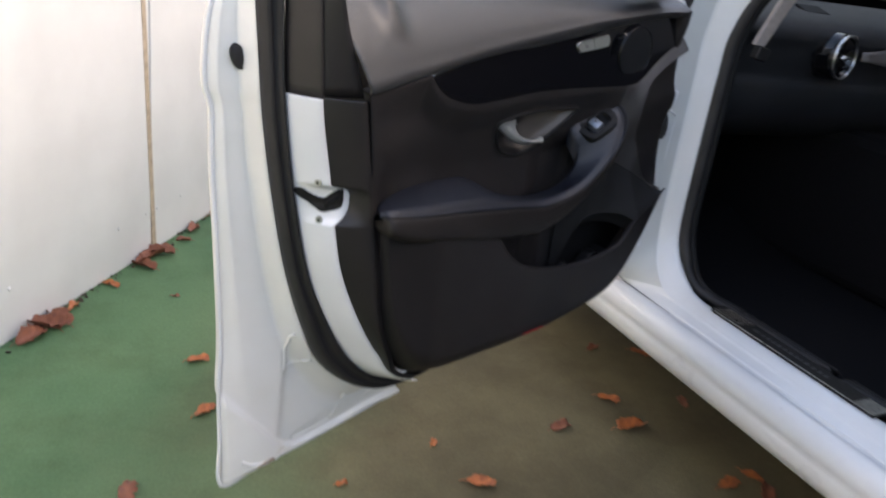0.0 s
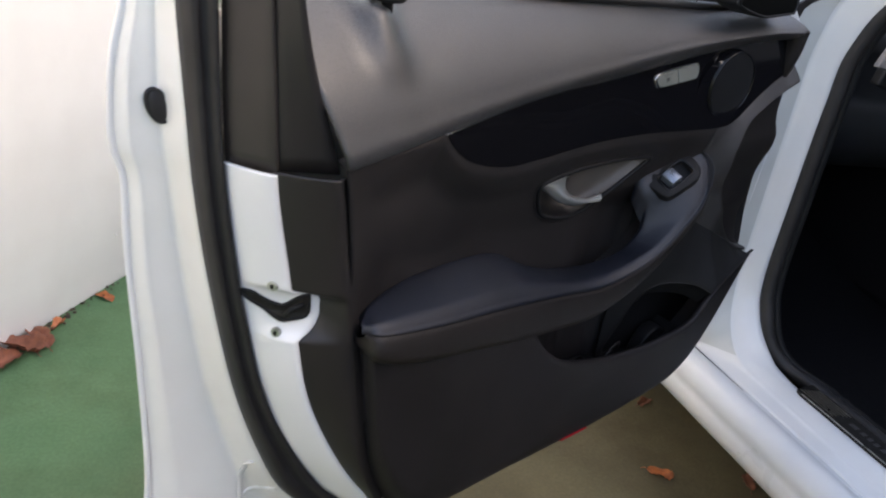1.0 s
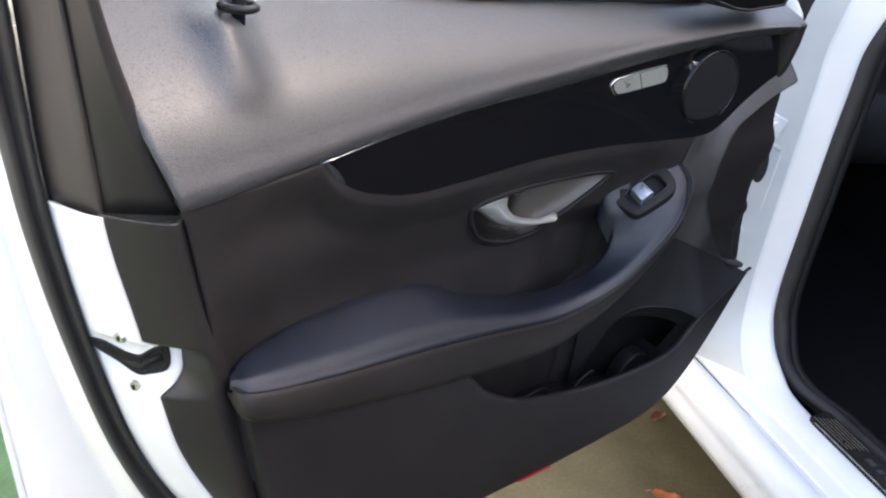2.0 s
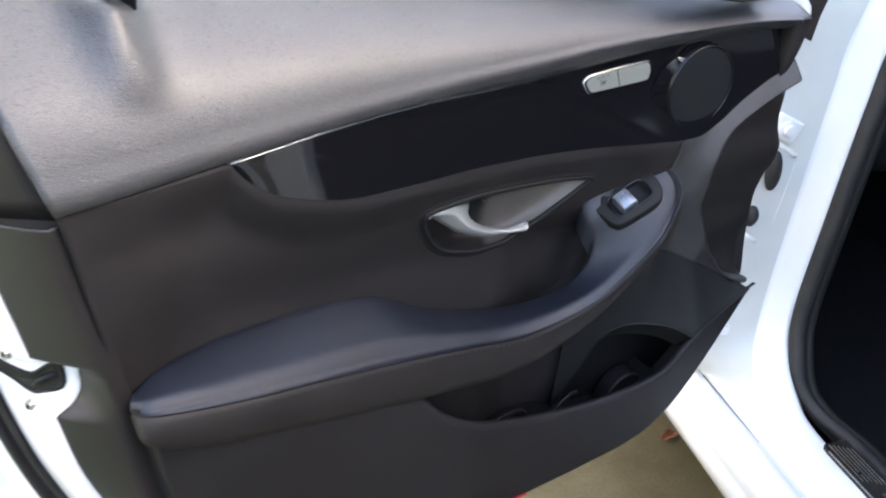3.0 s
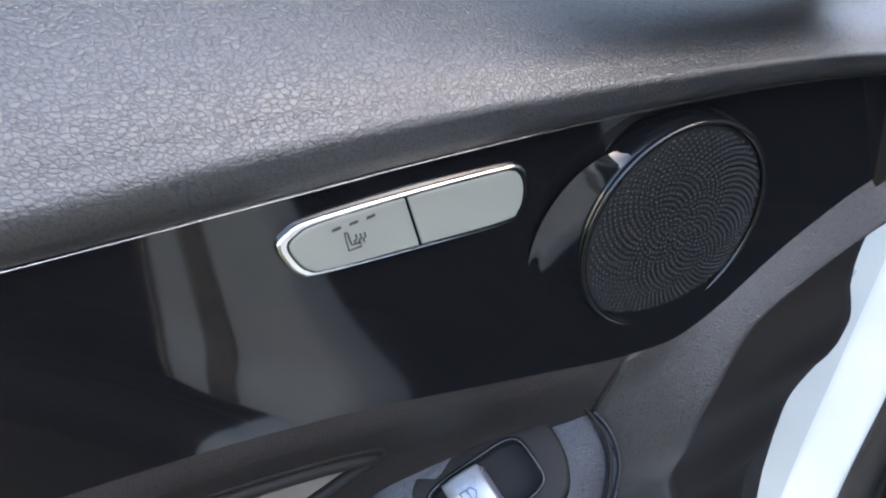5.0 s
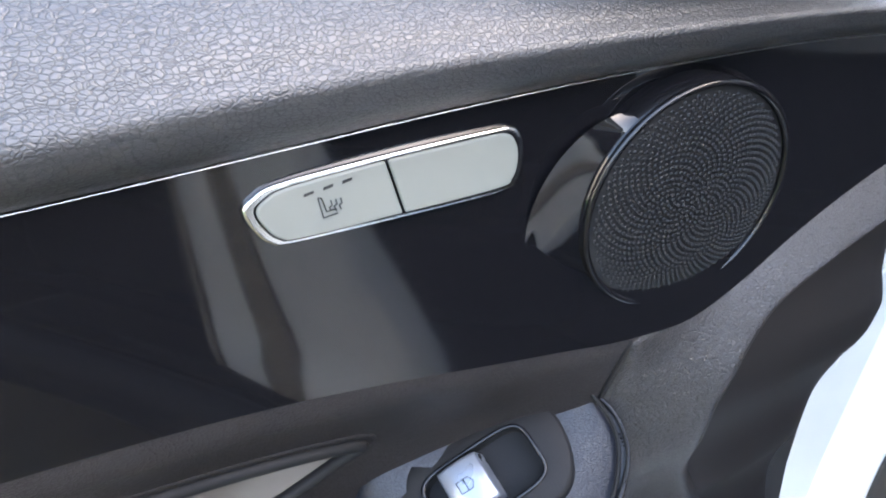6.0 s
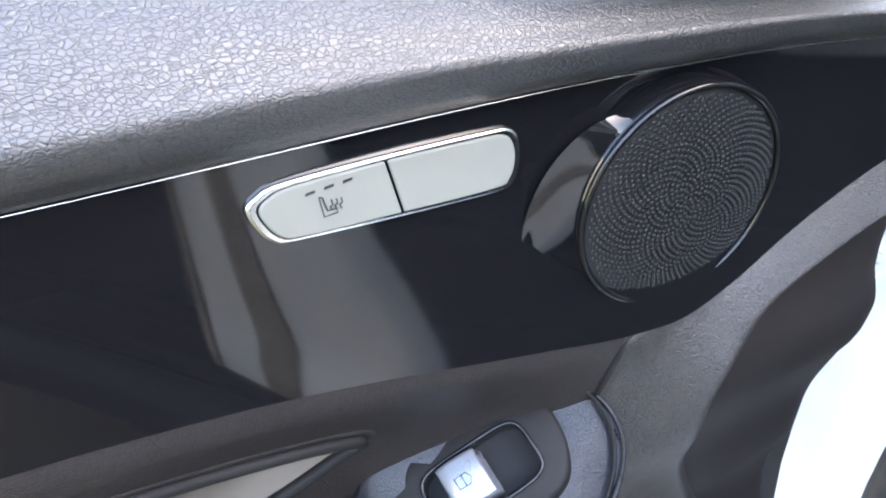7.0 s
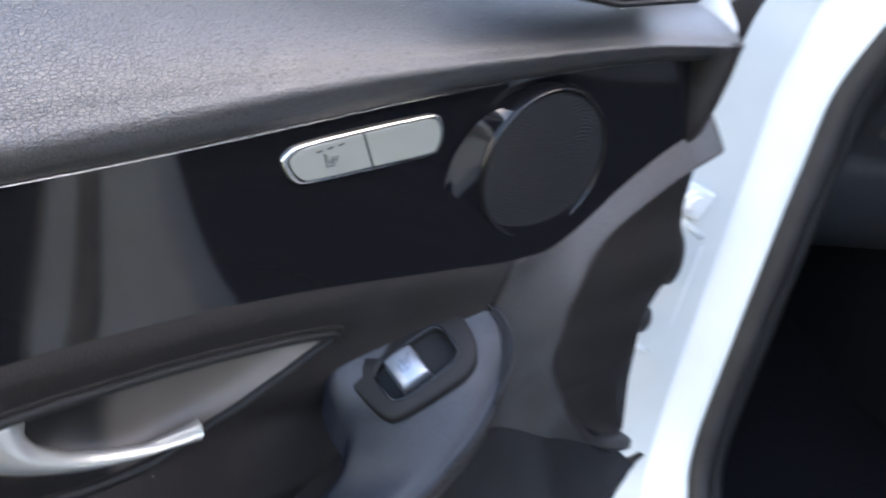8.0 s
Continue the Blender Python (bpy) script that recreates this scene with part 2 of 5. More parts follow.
def ground_material():
    m = bpy.data.materials.new("green_painted_concrete")
    m.use_nodes = True
    t = m.node_tree
    b = t.nodes["Principled BSDF"]
    tc = t.nodes.new("ShaderNodeTexCoord")
    xyz = t.nodes.new("ShaderNodeSeparateXYZ")
    t.links.new(tc.outputs["Object"], xyz.inputs[0])

    def noise_tex(scale, detail=6.0, rough=0.6):
        n = t.nodes.new("ShaderNodeTexNoise")
        n.inputs["Scale"].default_value, n.inputs["Detail"].default_value, n.inputs["Roughness"].default_value = scale, detail, rough
        t.links.new(tc.outputs["Object"], n.inputs["Vector"])
        return n.outputs["Fac"]

    def ramp(src, a, b2, ca, cb):
        r = t.nodes.new("ShaderNodeValToRGB")
        r.color_ramp.elements[0].position, r.color_ramp.elements[1].position = a, b2
        r.color_ramp.elements[0].color, r.color_ramp.elements[1].color = (*ca, 1), (*cb, 1)
        t.links.new(src, r.inputs["Fac"])
        return r.outputs["Color"]

    def maths(op, a, bb):
        n = t.nodes.new("ShaderNodeMath")
        n.operation = op
        for k, v in enumerate((a, bb)):
            if isinstance(v, (int, float)):
                n.inputs[k].default_value = v
            else:
                t.links.new(v, n.inputs[k])
        return n.outputs[0]

    def mixed(fac, a, bb, mode="MIX"):
        n = t.nodes.new("ShaderNodeMix")
        n.data_type, n.blend_type = "RGBA", mode
        if isinstance(fac, float):
            n.inputs["Factor"].default_value = fac
        else:
            t.links.new(fac, n.inputs["Factor"])
        t.links.new(a, n.inputs["A"])
        t.links.new(bb, n.inputs["B"])
        return n.outputs["Result"]

    green = ramp(noise_tex(2.6, 7.0, 0.55), 0.32, 0.72, (0.062, 0.150, 0.060), (0.125, 0.225, 0.100))
    brown = ramp(noise_tex(3.1, 9.0, 0.62), 0.30, 0.72, (0.076, 0.060, 0.028), (0.172, 0.142, 0.070))
    # bare worn strip along the parking space, with a wandering limit
    drift = maths("MULTIPLY", maths("SUBTRACT", noise_tex(1.7, 6.0), 0.5), 0.9)
    side = maths("ADD", maths("ADD", xyz.outputs["X"], maths("MULTIPLY", xyz.outputs["Y"], -0.42)), drift)
    fade = t.nodes.new("ShaderNodeMapRange")
    fade.interpolation_type = "SMOOTHSTEP"
    fade.inputs["From Min"].default_value, fade.inputs["From Max"].default_value = -1.42, -0.52
    t.links.new(side, fade.inputs["Value"])
    base = mixed(fade.outputs["Result"], green, brown)
    specks = ramp(noise_tex(140.0, 4.0, 0.7), 0.40, 0.64, (0.88, 0.88, 0.87), (1.07, 1.07, 1.06))
    stains = ramp(noise_tex(4.2, 9.0, 0.66), 0.30, 0.52, (0.66, 0.62, 0.55), (1.0, 1.0, 1.0))
    base = mixed(1.0, base, specks, "MULTIPLY")
    base = mixed(0.7, base, stains, "MULTIPLY")
    t.links.new(base, b.inputs["Base Color"])
    b.inputs["Roughness"].default_value = 0.82
    bp = t.nodes.new("ShaderNodeBump")
    bp.inputs["Strength"].default_value, bp.inputs["Distance"].default_value = 0.5, 0.004
    t.links.new(noise_tex(90.0, 6.0, 0.7), bp.inputs["Height"])
    t.links.new(bp.outputs["Normal"], b.inputs["Normal"])
    return m


GROUND = ground_material()


# ---- mesh helpers ----
def spl(points):
    """A smooth curve through (x, y) points in order of x."""
    p = np.array(sorted(points), float)
    x, y = p[:, 0], p[:, 1]
    m = np.gradient(y, x) if len(x) > 2 else np.full(2, (y[1] - y[0]) / (x[1] - x[0]))

    def f(q):
        q = min(max(q, x[0]), x[-1])
        k = min(max(int(np.searchsorted(x, q)) - 1, 0), len(x) - 2)
        h = x[k + 1] - x[k]
        s = (q - x[k]) / h
        return float((1 + 2 * s) * (1 - s) ** 2 * y[k] + s * (1 - s) ** 2 * h * m[k] + s * s * (3 - 2 * s) * y[k + 1] + s * s * (s - 1) * h * m[k + 1])

    return f


def lin(points):
    p = np.array(sorted(points), float)
    return lambda q: float(np.interp(q, p[:, 0], p[:, 1]))


def smooth(a, b, x):
    s = min(1.0, max(0.0, (x - a) / (b - a)))
    return s * s * (3 - 2 * s)


def chain(points, n, closed=False):
    """n points along a smooth line through the given ones (Catmull-Rom)."""
    p = [np.array(q, float) for q in points]
    m = len(p)
    spans = m if closed else m - 1
    out = []
    for i in range(n):
        s = i * spans / (n if closed else n - 1)
        k = min(int(s), spans - 1)
        f = s - k
        if closed:
            a, b, c, d_ = p[(k - 1) % m], p[k % m], p[(k + 1) % m], p[(k + 2) % m]
        else:
            b, c = p[k], p[k + 1]
            a = p[k - 1] if k else 2 * b - c
            d_ = p[k + 2] if k + 2 < m else 2 * c - b
        out.append(0.5 * (2 * b + (c - a) * f + (2 * a - 5 * b + 4 * c - d_) * f * f + (3 * b - a - 3 * c + d_) * f ** 3))
    return out


def part(name, mesh_data, material, parent, label="", shade=True, matrix=None):
    # a thing, its parts and their pieces: nothing deeper
    while parent is not None and parent.parent is not None and parent.parent.parent is not None:
        parent = parent.parent
    if isinstance(mesh_data, bmesh.types.BMesh):
        me = bpy.data.meshes.new(name)
        mesh_data.to_mesh(me)
        mesh_data.free()
    else:
        me = mesh_data
    if material and not me.materials:
        me.materials.append(material)
    if shade:
        me.polygons.foreach_set("use_smooth", [True] * len(me.polygons))
    ob = new(name, me)
    ob.parent = parent
    if matrix is not None:
        ob.matrix_local = matrix
    if label:
        ob["label"] = label
    return ob


def thicken(ob, t):
    mod = ob.modifiers.new("thickness", "SOLIDIFY")
    mod.thickness, mod.offset, mod.use_rim = t, -1, True
    return ob


def bevelled(ob, w, seg=2, angle=35):
    mod = ob.modifiers.new("edges", "BEVEL")
    mod.width, mod.segments, mod.limit_method, mod.angle_limit = w, seg, "ANGLE", radians(angle)
    return ob


def sheet(rows, facing=None, closed=False, skip=None):
    """A mesh from rows of points; facing: a direction its front looks to."""
    bm = bmesh.new()
    vs = [[bm.verts.new(Vector(p)) for p in row] for row in rows]
    n = len(rows[0])
    for i in range(len(rows) - 1):
        for j in range(n if closed else n - 1):
            q = (vs[i][j], vs[i][(j + 1) % n], vs[i + 1][(j + 1) % n], vs[i + 1][j])
            if skip and skip(sum((v.co for v in q), Vector()) / 4):
                continue
            try:
                bm.faces.new(q)
            except ValueError:
                pass
    loose = [v for v in bm.verts if not v.link_faces]
    bmesh.ops.delete(bm, geom=loose, context="VERTS")
    bm.normal_update()
    if facing is not None:
        tot = sum((f.normal * f.calc_area() for f in bm.faces), Vector())
        if tot.dot(Vector(facing)) < 0:
            bmesh.ops.reverse_faces(bm, faces=bm.faces[:])
    return bm


def tube(points, radius, sides=8, closed=False, flat=1.0):
    """A tube along points; radius may be a list."""
    p = [Vector(q) for q in points]
    rows = []
    n = len(p)
    for i, c in enumerate(p):
        a = p[(i - 1) % n] if closed or i else c
        b = p[(i + 1) % n] if closed or i < n - 1 else c
        tan = (b - a).normalized()
        side = tan.cross(Vector((0, 1, 0)))
        side = side.normalized() if side.length > 1e-4 else Vector((1, 0, 0))
        up = side.cross(tan)
        r = radius[i] if isinstance(radius, (list, tuple)) else radius
        rows.append([c + r * (math.cos(k * 2 * math.pi / sides) * side + flat * math.sin(k * 2 * math.pi / sides) * up) for k in range(sides)])
    if closed:
        rows.append(rows[0])
    bm = sheet(rows, closed=True)
    if closed:
        bmesh.ops.remove_doubles(bm, verts=bm.verts[:], dist=1e-6)
    else:
        bm.verts.ensure_lookup_table()
        for row in (bm.verts[:sides], bm.verts[-sides:]):
            try:
                bm.faces.new(row)
            except ValueError:
                pass
    bmesh.ops.recalc_face_normals(bm, faces=bm.faces[:])
    return bm


def slab(outline, back, front):
    """A plate: outline points in 3D moved by the vectors back and front."""
    bm = bmesh.new()
    a = [bm.verts.new(Vector(p) + Vector(back)) for p in outline]
    b = [bm.verts.new(Vector(p) + Vector(front)) for p in outline]
    bm.faces.new(a)
    bm.faces.new(b)
    n = len(outline)
    for k in range(n):
        bm.faces.new((a[k], a[(k + 1) % n], b[(k + 1) % n], b[k]))
    bmesh.ops.recalc_face_normals(bm, faces=bm.faces[:])
    return bm


def box(cx, cy, cz, sx, sy, sz, turn=None):
    bm = bmesh.new()
    bmesh.ops.create_cube(bm, size=1.0, matrix=Matrix.LocRotScale((cx, cy, cz), turn, (sx, sy, sz)))
    return bm


def merge(*parts):
    bm = bmesh.new()
    for b in parts:
        me = bpy.data.meshes.new("tmp")
        b.to_mesh(me)
        b.free()
        bm.from_mesh(me)
        bpy.data.meshes.remove(me)
    return bm


def inside(poly, x, y):
    hit = False
    n = len(poly)
    for i in range(n):
        x1, y1 = poly[i][0], poly[i][1]
        x2, y2 = poly[(i + 1) % n][0], poly[(i + 1) % n][1]
        if (y1 > y) != (y2 > y) and x < (x2 - x1) * (y - y1) / (y2 - y1) + x1:
            hit = not hit
    return hit


def grow(poly, k):
    c = np.mean(np.array(poly), axis=0)
    return [tuple(c + (np.array(p) - c) * k) for p in poly]


def disc(centre, radius, depth, axis="Y", seg=24, bevel=0.0):
    bm = bmesh.new()
    turn = {"Z": Euler((0, 0, 0)), "Y": Euler((radians(90), 0, 0)), "X": Euler((0, radians(90), 0))}[axis]
    bmesh.ops.create_cone(bm, cap_ends=True, segments=seg, radius1=radius, radius2=radius, depth=depth,
                          matrix=Matrix.LocRotScale(centre, turn, None))
    return bm


# ---- ground and wall ----
gm = bmesh.new()
bmesh.ops.create_grid(gm, x_segments=40, y_segments=40, size=1.0)
for v in gm.verts:
    r = v.co.copy()
    v.co = Vector((math.copysign(abs(r.x) ** 3 * 400, r.x), math.copysign(abs(r.y) ** 3 * 400, r.y), 0))
ground = part("ground", gm, GROUND, None, shade=False)
tagged(ground, "worn green painted concrete yard floor with bare brown patches", "ground", kind="structure")

WALL_AT, WALL_RUN = Vector((-1.433, 0.617, 0)), Vector((0.524, 0.863, 0)).normalized()
WALL_IN = Vector((WALL_RUN.y, -WALL_RUN.x, 0))
wall_m = Matrix.Translation(WALL_AT) @ Matrix(((WALL_RUN.x, -WALL_IN.x, 0, 0), (WALL_RUN.y, -WALL_IN.y, 0, 0), (0, 0, 1, 0), (0, 0, 0, 1)))
wall = new("wall_north")
wall.matrix_world = wall_m
tagged(wall, "white painted sheet wall with a beige joint and screw heads", "wall", kind="structure")
SEAM = 0.645
for k in range(-5, 8):
    a, b = SEAM + 1.2 * k, SEAM + 1.2 * (k + 1)
    pb = box((a + b) / 2, 0.03, 1.05, b - a - 0.008, 0.06, 2.1)
    bevelled(part("panel", pb, WALLPAINT, wall, shade=False), 0.003)
    part("joint_strip", box(a - 0.050, 0.0285, 1.05, 0.020, 0.06, 2.09, Euler((0, radians(-3.4), 0))), SEAMSTRIP, wall, "beige sealant joint", shade=False)
    for dx in (0.03, 0.17, 0.6, 1.03, 1.17):
        for z in (0.13, 1.05, 1.95):
            sc = bmesh.new()
            bmesh.ops.create_uvsphere(sc, u_segments=10, v_segments=6, radius=0.006, matrix=Matrix.LocRotScale((a + dx, 0.0, z), None, (1, 0.5, 1)))
            part("screw_head", sc, WALLPAINT, wall)


# ---- the open door ----
# door places: u from the hinge side to the latch side, v height, w towards the cabin
DOOR_AT, DOOR_TURN = (-0.164, 0.0295, 0.0), 23.28
CAR = pose(-0.05, 0.22, 0, 0, 0, 4.5)
car = new("car")
car.matrix_world = CAR
tagged(car, "white car parked on concrete with its front door open", "car")
door = new("front_door", bpy.data.meshes.new("front_door"))
door.parent = car
door.matrix_local = CAR.inverted() @ pose(*DOOR_AT, 0, 0, DOOR_TURN)
door["label"] = "open white door with a black trimmed inner side"
IN = (0, -1, 0)


def d(u, v, w):
    return Vector((-u, -w, v))


wref = spl([(-0.2, 0.012), (0.05, 0.0), (0.2, -0.011), (0.33, -0.017), (0.5, -0.003), (0.69, 0.03), (0.8, 0.051), (0.9, 0.064)])
seam_v = spl([(0.06, 0.931), (0.1, 0.929), (0.154, 0.925), (0.243, 0.912), (0.298, 0.902), (0.354, 0.892), (0.408, 0.884), (0.464, 0.878), (0.504, 0.875),
              (0.61, 0.863), (0.695, 0.850), (0.735, 0.844), (0.769, 0.839), (0.805, 0.834), (0.86, 0.826)])
insert_v = spl([(0.07, 0.898), (0.088, 0.884), (0.105, 0.875), (0.145, 0.849), (0.165, 0.833), (0.188, 0.819), (0.21, 0.8150), (0.25, 0.8135), (0.361, 0.8128),
                (0.463, 0.8105), (0.553, 0.806), (0.596, 0.806), (0.636, 0.813), (0.668, 0.825), (0.684, 0.837), (0.695, 0.8495)])
lip_h = spl([(0.05, 0.0085), (0.16, 0.009), (0.24, 0.0108), (0.36, 0.0135), (0.464, 0.009), (0.56, 0.003), (0.66, 0.001), (0.9, 0.001)])
pad_left = spl([(0.80, 0.792), (0.839, 0.805), (0.907, 0.830), (0.956, 0.843), (1.0, 0.85)])
groove_u = spl([(0.40, 0.64), (0.42, 0.68), (0.47, 0.715), (0.525, 0.74), (0.584, 0.754), (0.672, 0.769), (0.76, 0.787), (0.833, 0.802), (0.85, 0.806)])
BELT = 0.957


def pad_row(s):
    """One section of the upper pad, from the lower lip to the window slot."""
    u0 = 0.082 + (0.805 - 0.082) * s
    wrap = 0.055 * smooth(0.101, 0.092, u0)
    vs = seam_v(u0) - wrap
    pts = []
    lip, w0 = lip_h(u0) + wrap, wref(u0)
    out = 0.004 + 0.45 * lip_h(u0) + 0.004 * smooth(0.16, 0.08, u0)
    crown = 0.058 + 0.016 * smooth(0.3, 0.8, u0) - 0.012 * smooth(0.25, 0.08, u0)
    for k in range(5):
        f = k / 4
        pts.append((vs - 0.0003 + (lip * 0.93 + 0.0008) * f, w0 + 0.0004 + (out - 0.0004) * math.sin(f * math.pi / 2)))
    pts.insert(0, (vs + 0.0008, w0 - 0.014))
    vc, wc = vs + lip, w0 + out
    for k in range(1, 25):
        f = k / 24
        pts.append((vc + (BELT - vc) * (f if f < 1 else 1), wc + 0.0015 * math.sin(min(1, f * 6) * math.pi) - crown * f ** 1.75))
    vt, wt = pts[-1]
    pts += [(vt + 0.002, wt - 0.006), (vt + 0.0005, wt - 0.013), (vt - 0.012, wt - 0.015)]
    row = []
    for v, w in pts:
        shift = (pad_left(v) - 0.805) * s ** 5
        row.append(d(u0 + shift, v, w))
    return row


PIN_U = 0.744
rows = [pad_row(k / 150) for k in range(151)]
# rounded front end
for row in rows[:4]:
    f = (0.097 - (-row[12].x)) / 0.015
    mid = sum(row, Vector()) / len(row)
    for p in row:
        p.y = mid.y + (p.y - mid.y) * (1 - 0.16 * max(0.0, f) ** 2)
        p.z = mid.z + (p.z - mid.z) * (1 - 0.05 * max(0.0, f) ** 2)
# the soft nose that carries the lock pin
for row in rows:
    du = (-row[12].x - PIN_U) / 0.017
    if abs(du) < 2.6:
        at = min(row, key=lambda p: abs(p.z - 0.880))
        for p in row[7:]:
            if 0.86 < p.z < 0.9500:
                lift = 0.46 * max(0.0, -at.y + p.y) * math.exp(-du * du) * smooth(0.9505, 0.9440, p.z) * smooth(0.872, 0.905, p.z)
                p.y -= lift
end = [[p + Vector((0.004 * f, 0.07 * f, -0.001 * f)) for p in rows[0]] for f in (1.0, 0.5)]
nose = [p + Vector((0.003, 0.006, 0)) for p in rows[0]]
upper_pad = part("upper_pad", sheet(end + [nose] + rows, IN), LEATHER, door, "black grained leatherette upper pad")
# front end of the pad uses the darker card colour for its shade
upper_pad.data.materials.append(CARD)
for poly in upper_pad.data.polygons:
    if -poly.center.x < 0.103 and poly.center.z < seam_v(max(0.06, -poly.center.x)) + 0.012 * smooth(0.106, 0.094, -poly.center.x):
        poly.material_index = 1
thicken(upper_pad, 0.003)

# lock pin
pin = [(0.0001, -0.030), (0.0046, -0.030), (0.0046, 0.0), (0.0052, 0.004), (0.0050, 0.008), (0.003, 0.0105), (0.0001, 0.011)]
pin_c = d(PIN_U, 0.955, -0.006)
part("lock_pin", sheet([[pin_c + Vector((r * math.cos(a), r * math.sin(a), z)) for a in [k * math.pi / 8 for k in range(16)]] for r, z in pin], closed=True), DULL, door, "small black lock pin")
ringp = [pin_c + Vector((0.0115 * math.cos(k * math.pi / 12), 0.0115 * math.sin(k * math.pi / 12), -0.003)) for k in range(24)]
part("pin_collar", tube(ringp, 0.0032, 6, closed=True), HARD, door)

# gloss insert, leaning back towards its top
LEAN = 0.10


def insert_w(u, v):
    lo, hi = insert_v(u), seam_v(u) + 0.002
    f = min(1.0, max(0.0, (v - lo) / (hi - lo)))
    twist = 0.6 * 0.075 * math.tanh((u - 0.31) / 0.075) * (min(max(v, lo), hi) - 0.5 * (lo + hi)) * smooth(0.54, 0.40, u)
    return wref(u) - 0.001 - LEAN * (min(max(v, lo), hi) - 0.874) + 0.0003 * math.sin(f * math.pi) + twist


rows = []
for k in range(121):
    u = 0.092 + (0.694 - 0.092) * k / 120
    lo, hi = insert_v(u), seam_v(u) + 0.0008
    row = []
    for j in range(15):
        v = lo + (hi - lo) * j / 14
        row.append(d(u, v, insert_w(u, v)))
    rows.append(row)
part("trim_insert", sheet(rows, IN), PIANO, door, "gloss black lacquered trim strip")

us = np.linspace(0.10, 0.6945, 90)
line = [d(u, seam_v(u) - 0.0010, max(wref(u) + 0.0004, insert_w(u, seam_v(u) - 0.0010) + 0.0007)) for u in us]
part("chrome_line", tube(line, [float(0.00016 + 0.00004 * smooth(0.24, 0.30, u) + 0.00022 * smooth(0.40, 0.47, u)) for u in us], 6), CHROME, door, "thin bright chrome line")
# middle of the door card, with the recess behind the armrest
top_v = lambda u: seam_v(u) if u > 0.694 else insert_v(u) + (seam_v(u) - insert_v(u) + 0.004) * smooth(0.098, 0.090, u)
front_u = lin([(0.40, 0.05), (0.50, 0.04), (0.56, 0.022), (0.585, 0.006), (0.610, 0.004), (0.635, 0.011), (0.66, 0.018), (0.72, 0.028), (0.757, 0.035), (0.764, 0.032), (0.774, 0.030), (0.79, 0.031),
               (0.80, 0.036), (0.81, 0.041), (0.85, 0.047), (0.858, 0.050), (0.864, 0.060), (0.90, 0.069), (0.935, 0.079)])
knee_u = spl([(0.590, -0.02), (0.608, 0.014), (0.614, 0.035), (0.647, 0.083), (0.682, 0.116), (0.713, 0.132), (0.753, 0.144), (0.785, 0.149), (0.812, 0.138), (0.836, 0.118), (0.856, 0.097), (0.876, 0.066), (0.90, 0.03)])
crease_v = spl([(-0.02, 0.592), (0.0, 0.598), (0.027, 0.606), (0.08, 0.633), (0.14, 0.660), (0.187, 0.679), (0.27, 0.700)])
GRIP = [(0.508, 0.759), (0.500, 0.769), (0.458, 0.7765), (0.415, 0.7785), (0.373, 0.779), (0.330, 0.778), (0.309, 0.7745), (0.316, 0.765), (0.353, 0.732), (0.375, 0.717), (0.395, 0.7085),
        (0.429, 0.7055), (0.460, 0.711), (0.482, 0.722), (0.499, 0.741)]
GRIP = [tuple(p) for p in chain(GRIP, 60, closed=True)]


low_v = spl([(0.018, 0.600), (0.035, 0.574), (0.055, 0.543), (0.080, 0.508), (0.115, 0.468), (0.170, 0.421), (0.264, 0.388), (0.324, 0.377), (0.42, 0.376), (0.50, 0.383),
             (0.575, 0.393), (0.63, 0.404), (0.68, 0.426), (0.71, 0.462), (0.735, 0.515), (0.752, 0.590), (0.766, 0.665)])


def card_off(u, v):
    t = top_v(u)
    x = smooth(t, t - 0.05, v) * 0.013 + smooth(0.78, 0.70, v) * 0.017
    x *= smooth(0.81, 0.70, u) * smooth(0.19, 0.27, u)
    x += 0.016 * smooth(0.40, 0.33, u) * smooth(0.25, 0.29, u) * smooth(0.735, 0.69, v)
    x -= LEAN * max(0.0, 0.874 - t) * smooth(t - 0.05, t, v) * smooth(0.80, 0.70, u)
    x += 0.003 * smooth(t - 0.001, t + 0.001, v)
    x -= 0.010 * smooth(0.115, 0.08, u) * smooth(0.86, 0.92, v)
    if v < 0.64:
        x += 0.008 * smooth(0.64, 0.60, v) * smooth(0.10, 0.16, u)
    return -x


def card_w(u, v):
    return wref(u) + card_off(u, v)


rows = []
for k in range(181):
    s = k / 180
    u0 = 0.085 + (0.802 - 0.085) * s
    u = u0
    for _ in range(6):
        t = top_v(u)
        u = u0 + (front_u(t) - 0.085) * (1 - s) ** 8 + (groove_u(t) - 0.802) * s ** 5
    t += 0.0015 if u < 0.69 else -0.0008
    row = []
    for j in range(111):
        v0 = max(0.42, min(low_v(u0) + 0.04, 0.60))
        v = v0 + (t - v0) * j / 110
        u = u0 + (front_u(v) - 0.085) * (1 - s) ** 8 + (groove_u(v) - 0.802) * s ** 5
        row.append(d(u, v, card_w(u, v)))
    if u < 0.694:
        up = insert_w(u, t) - wref(u) + 0.001
        row[-3] = d(u, t - 0.0040, wref(u) - 0.0012 + up)
        row[-2] = d(u, t - 0.0012, wref(u) - 0.0016 + up)
        row[-1] = d(u, t + 0.0022, wref(u) - 0.0020 + up)
    rows.append(row)


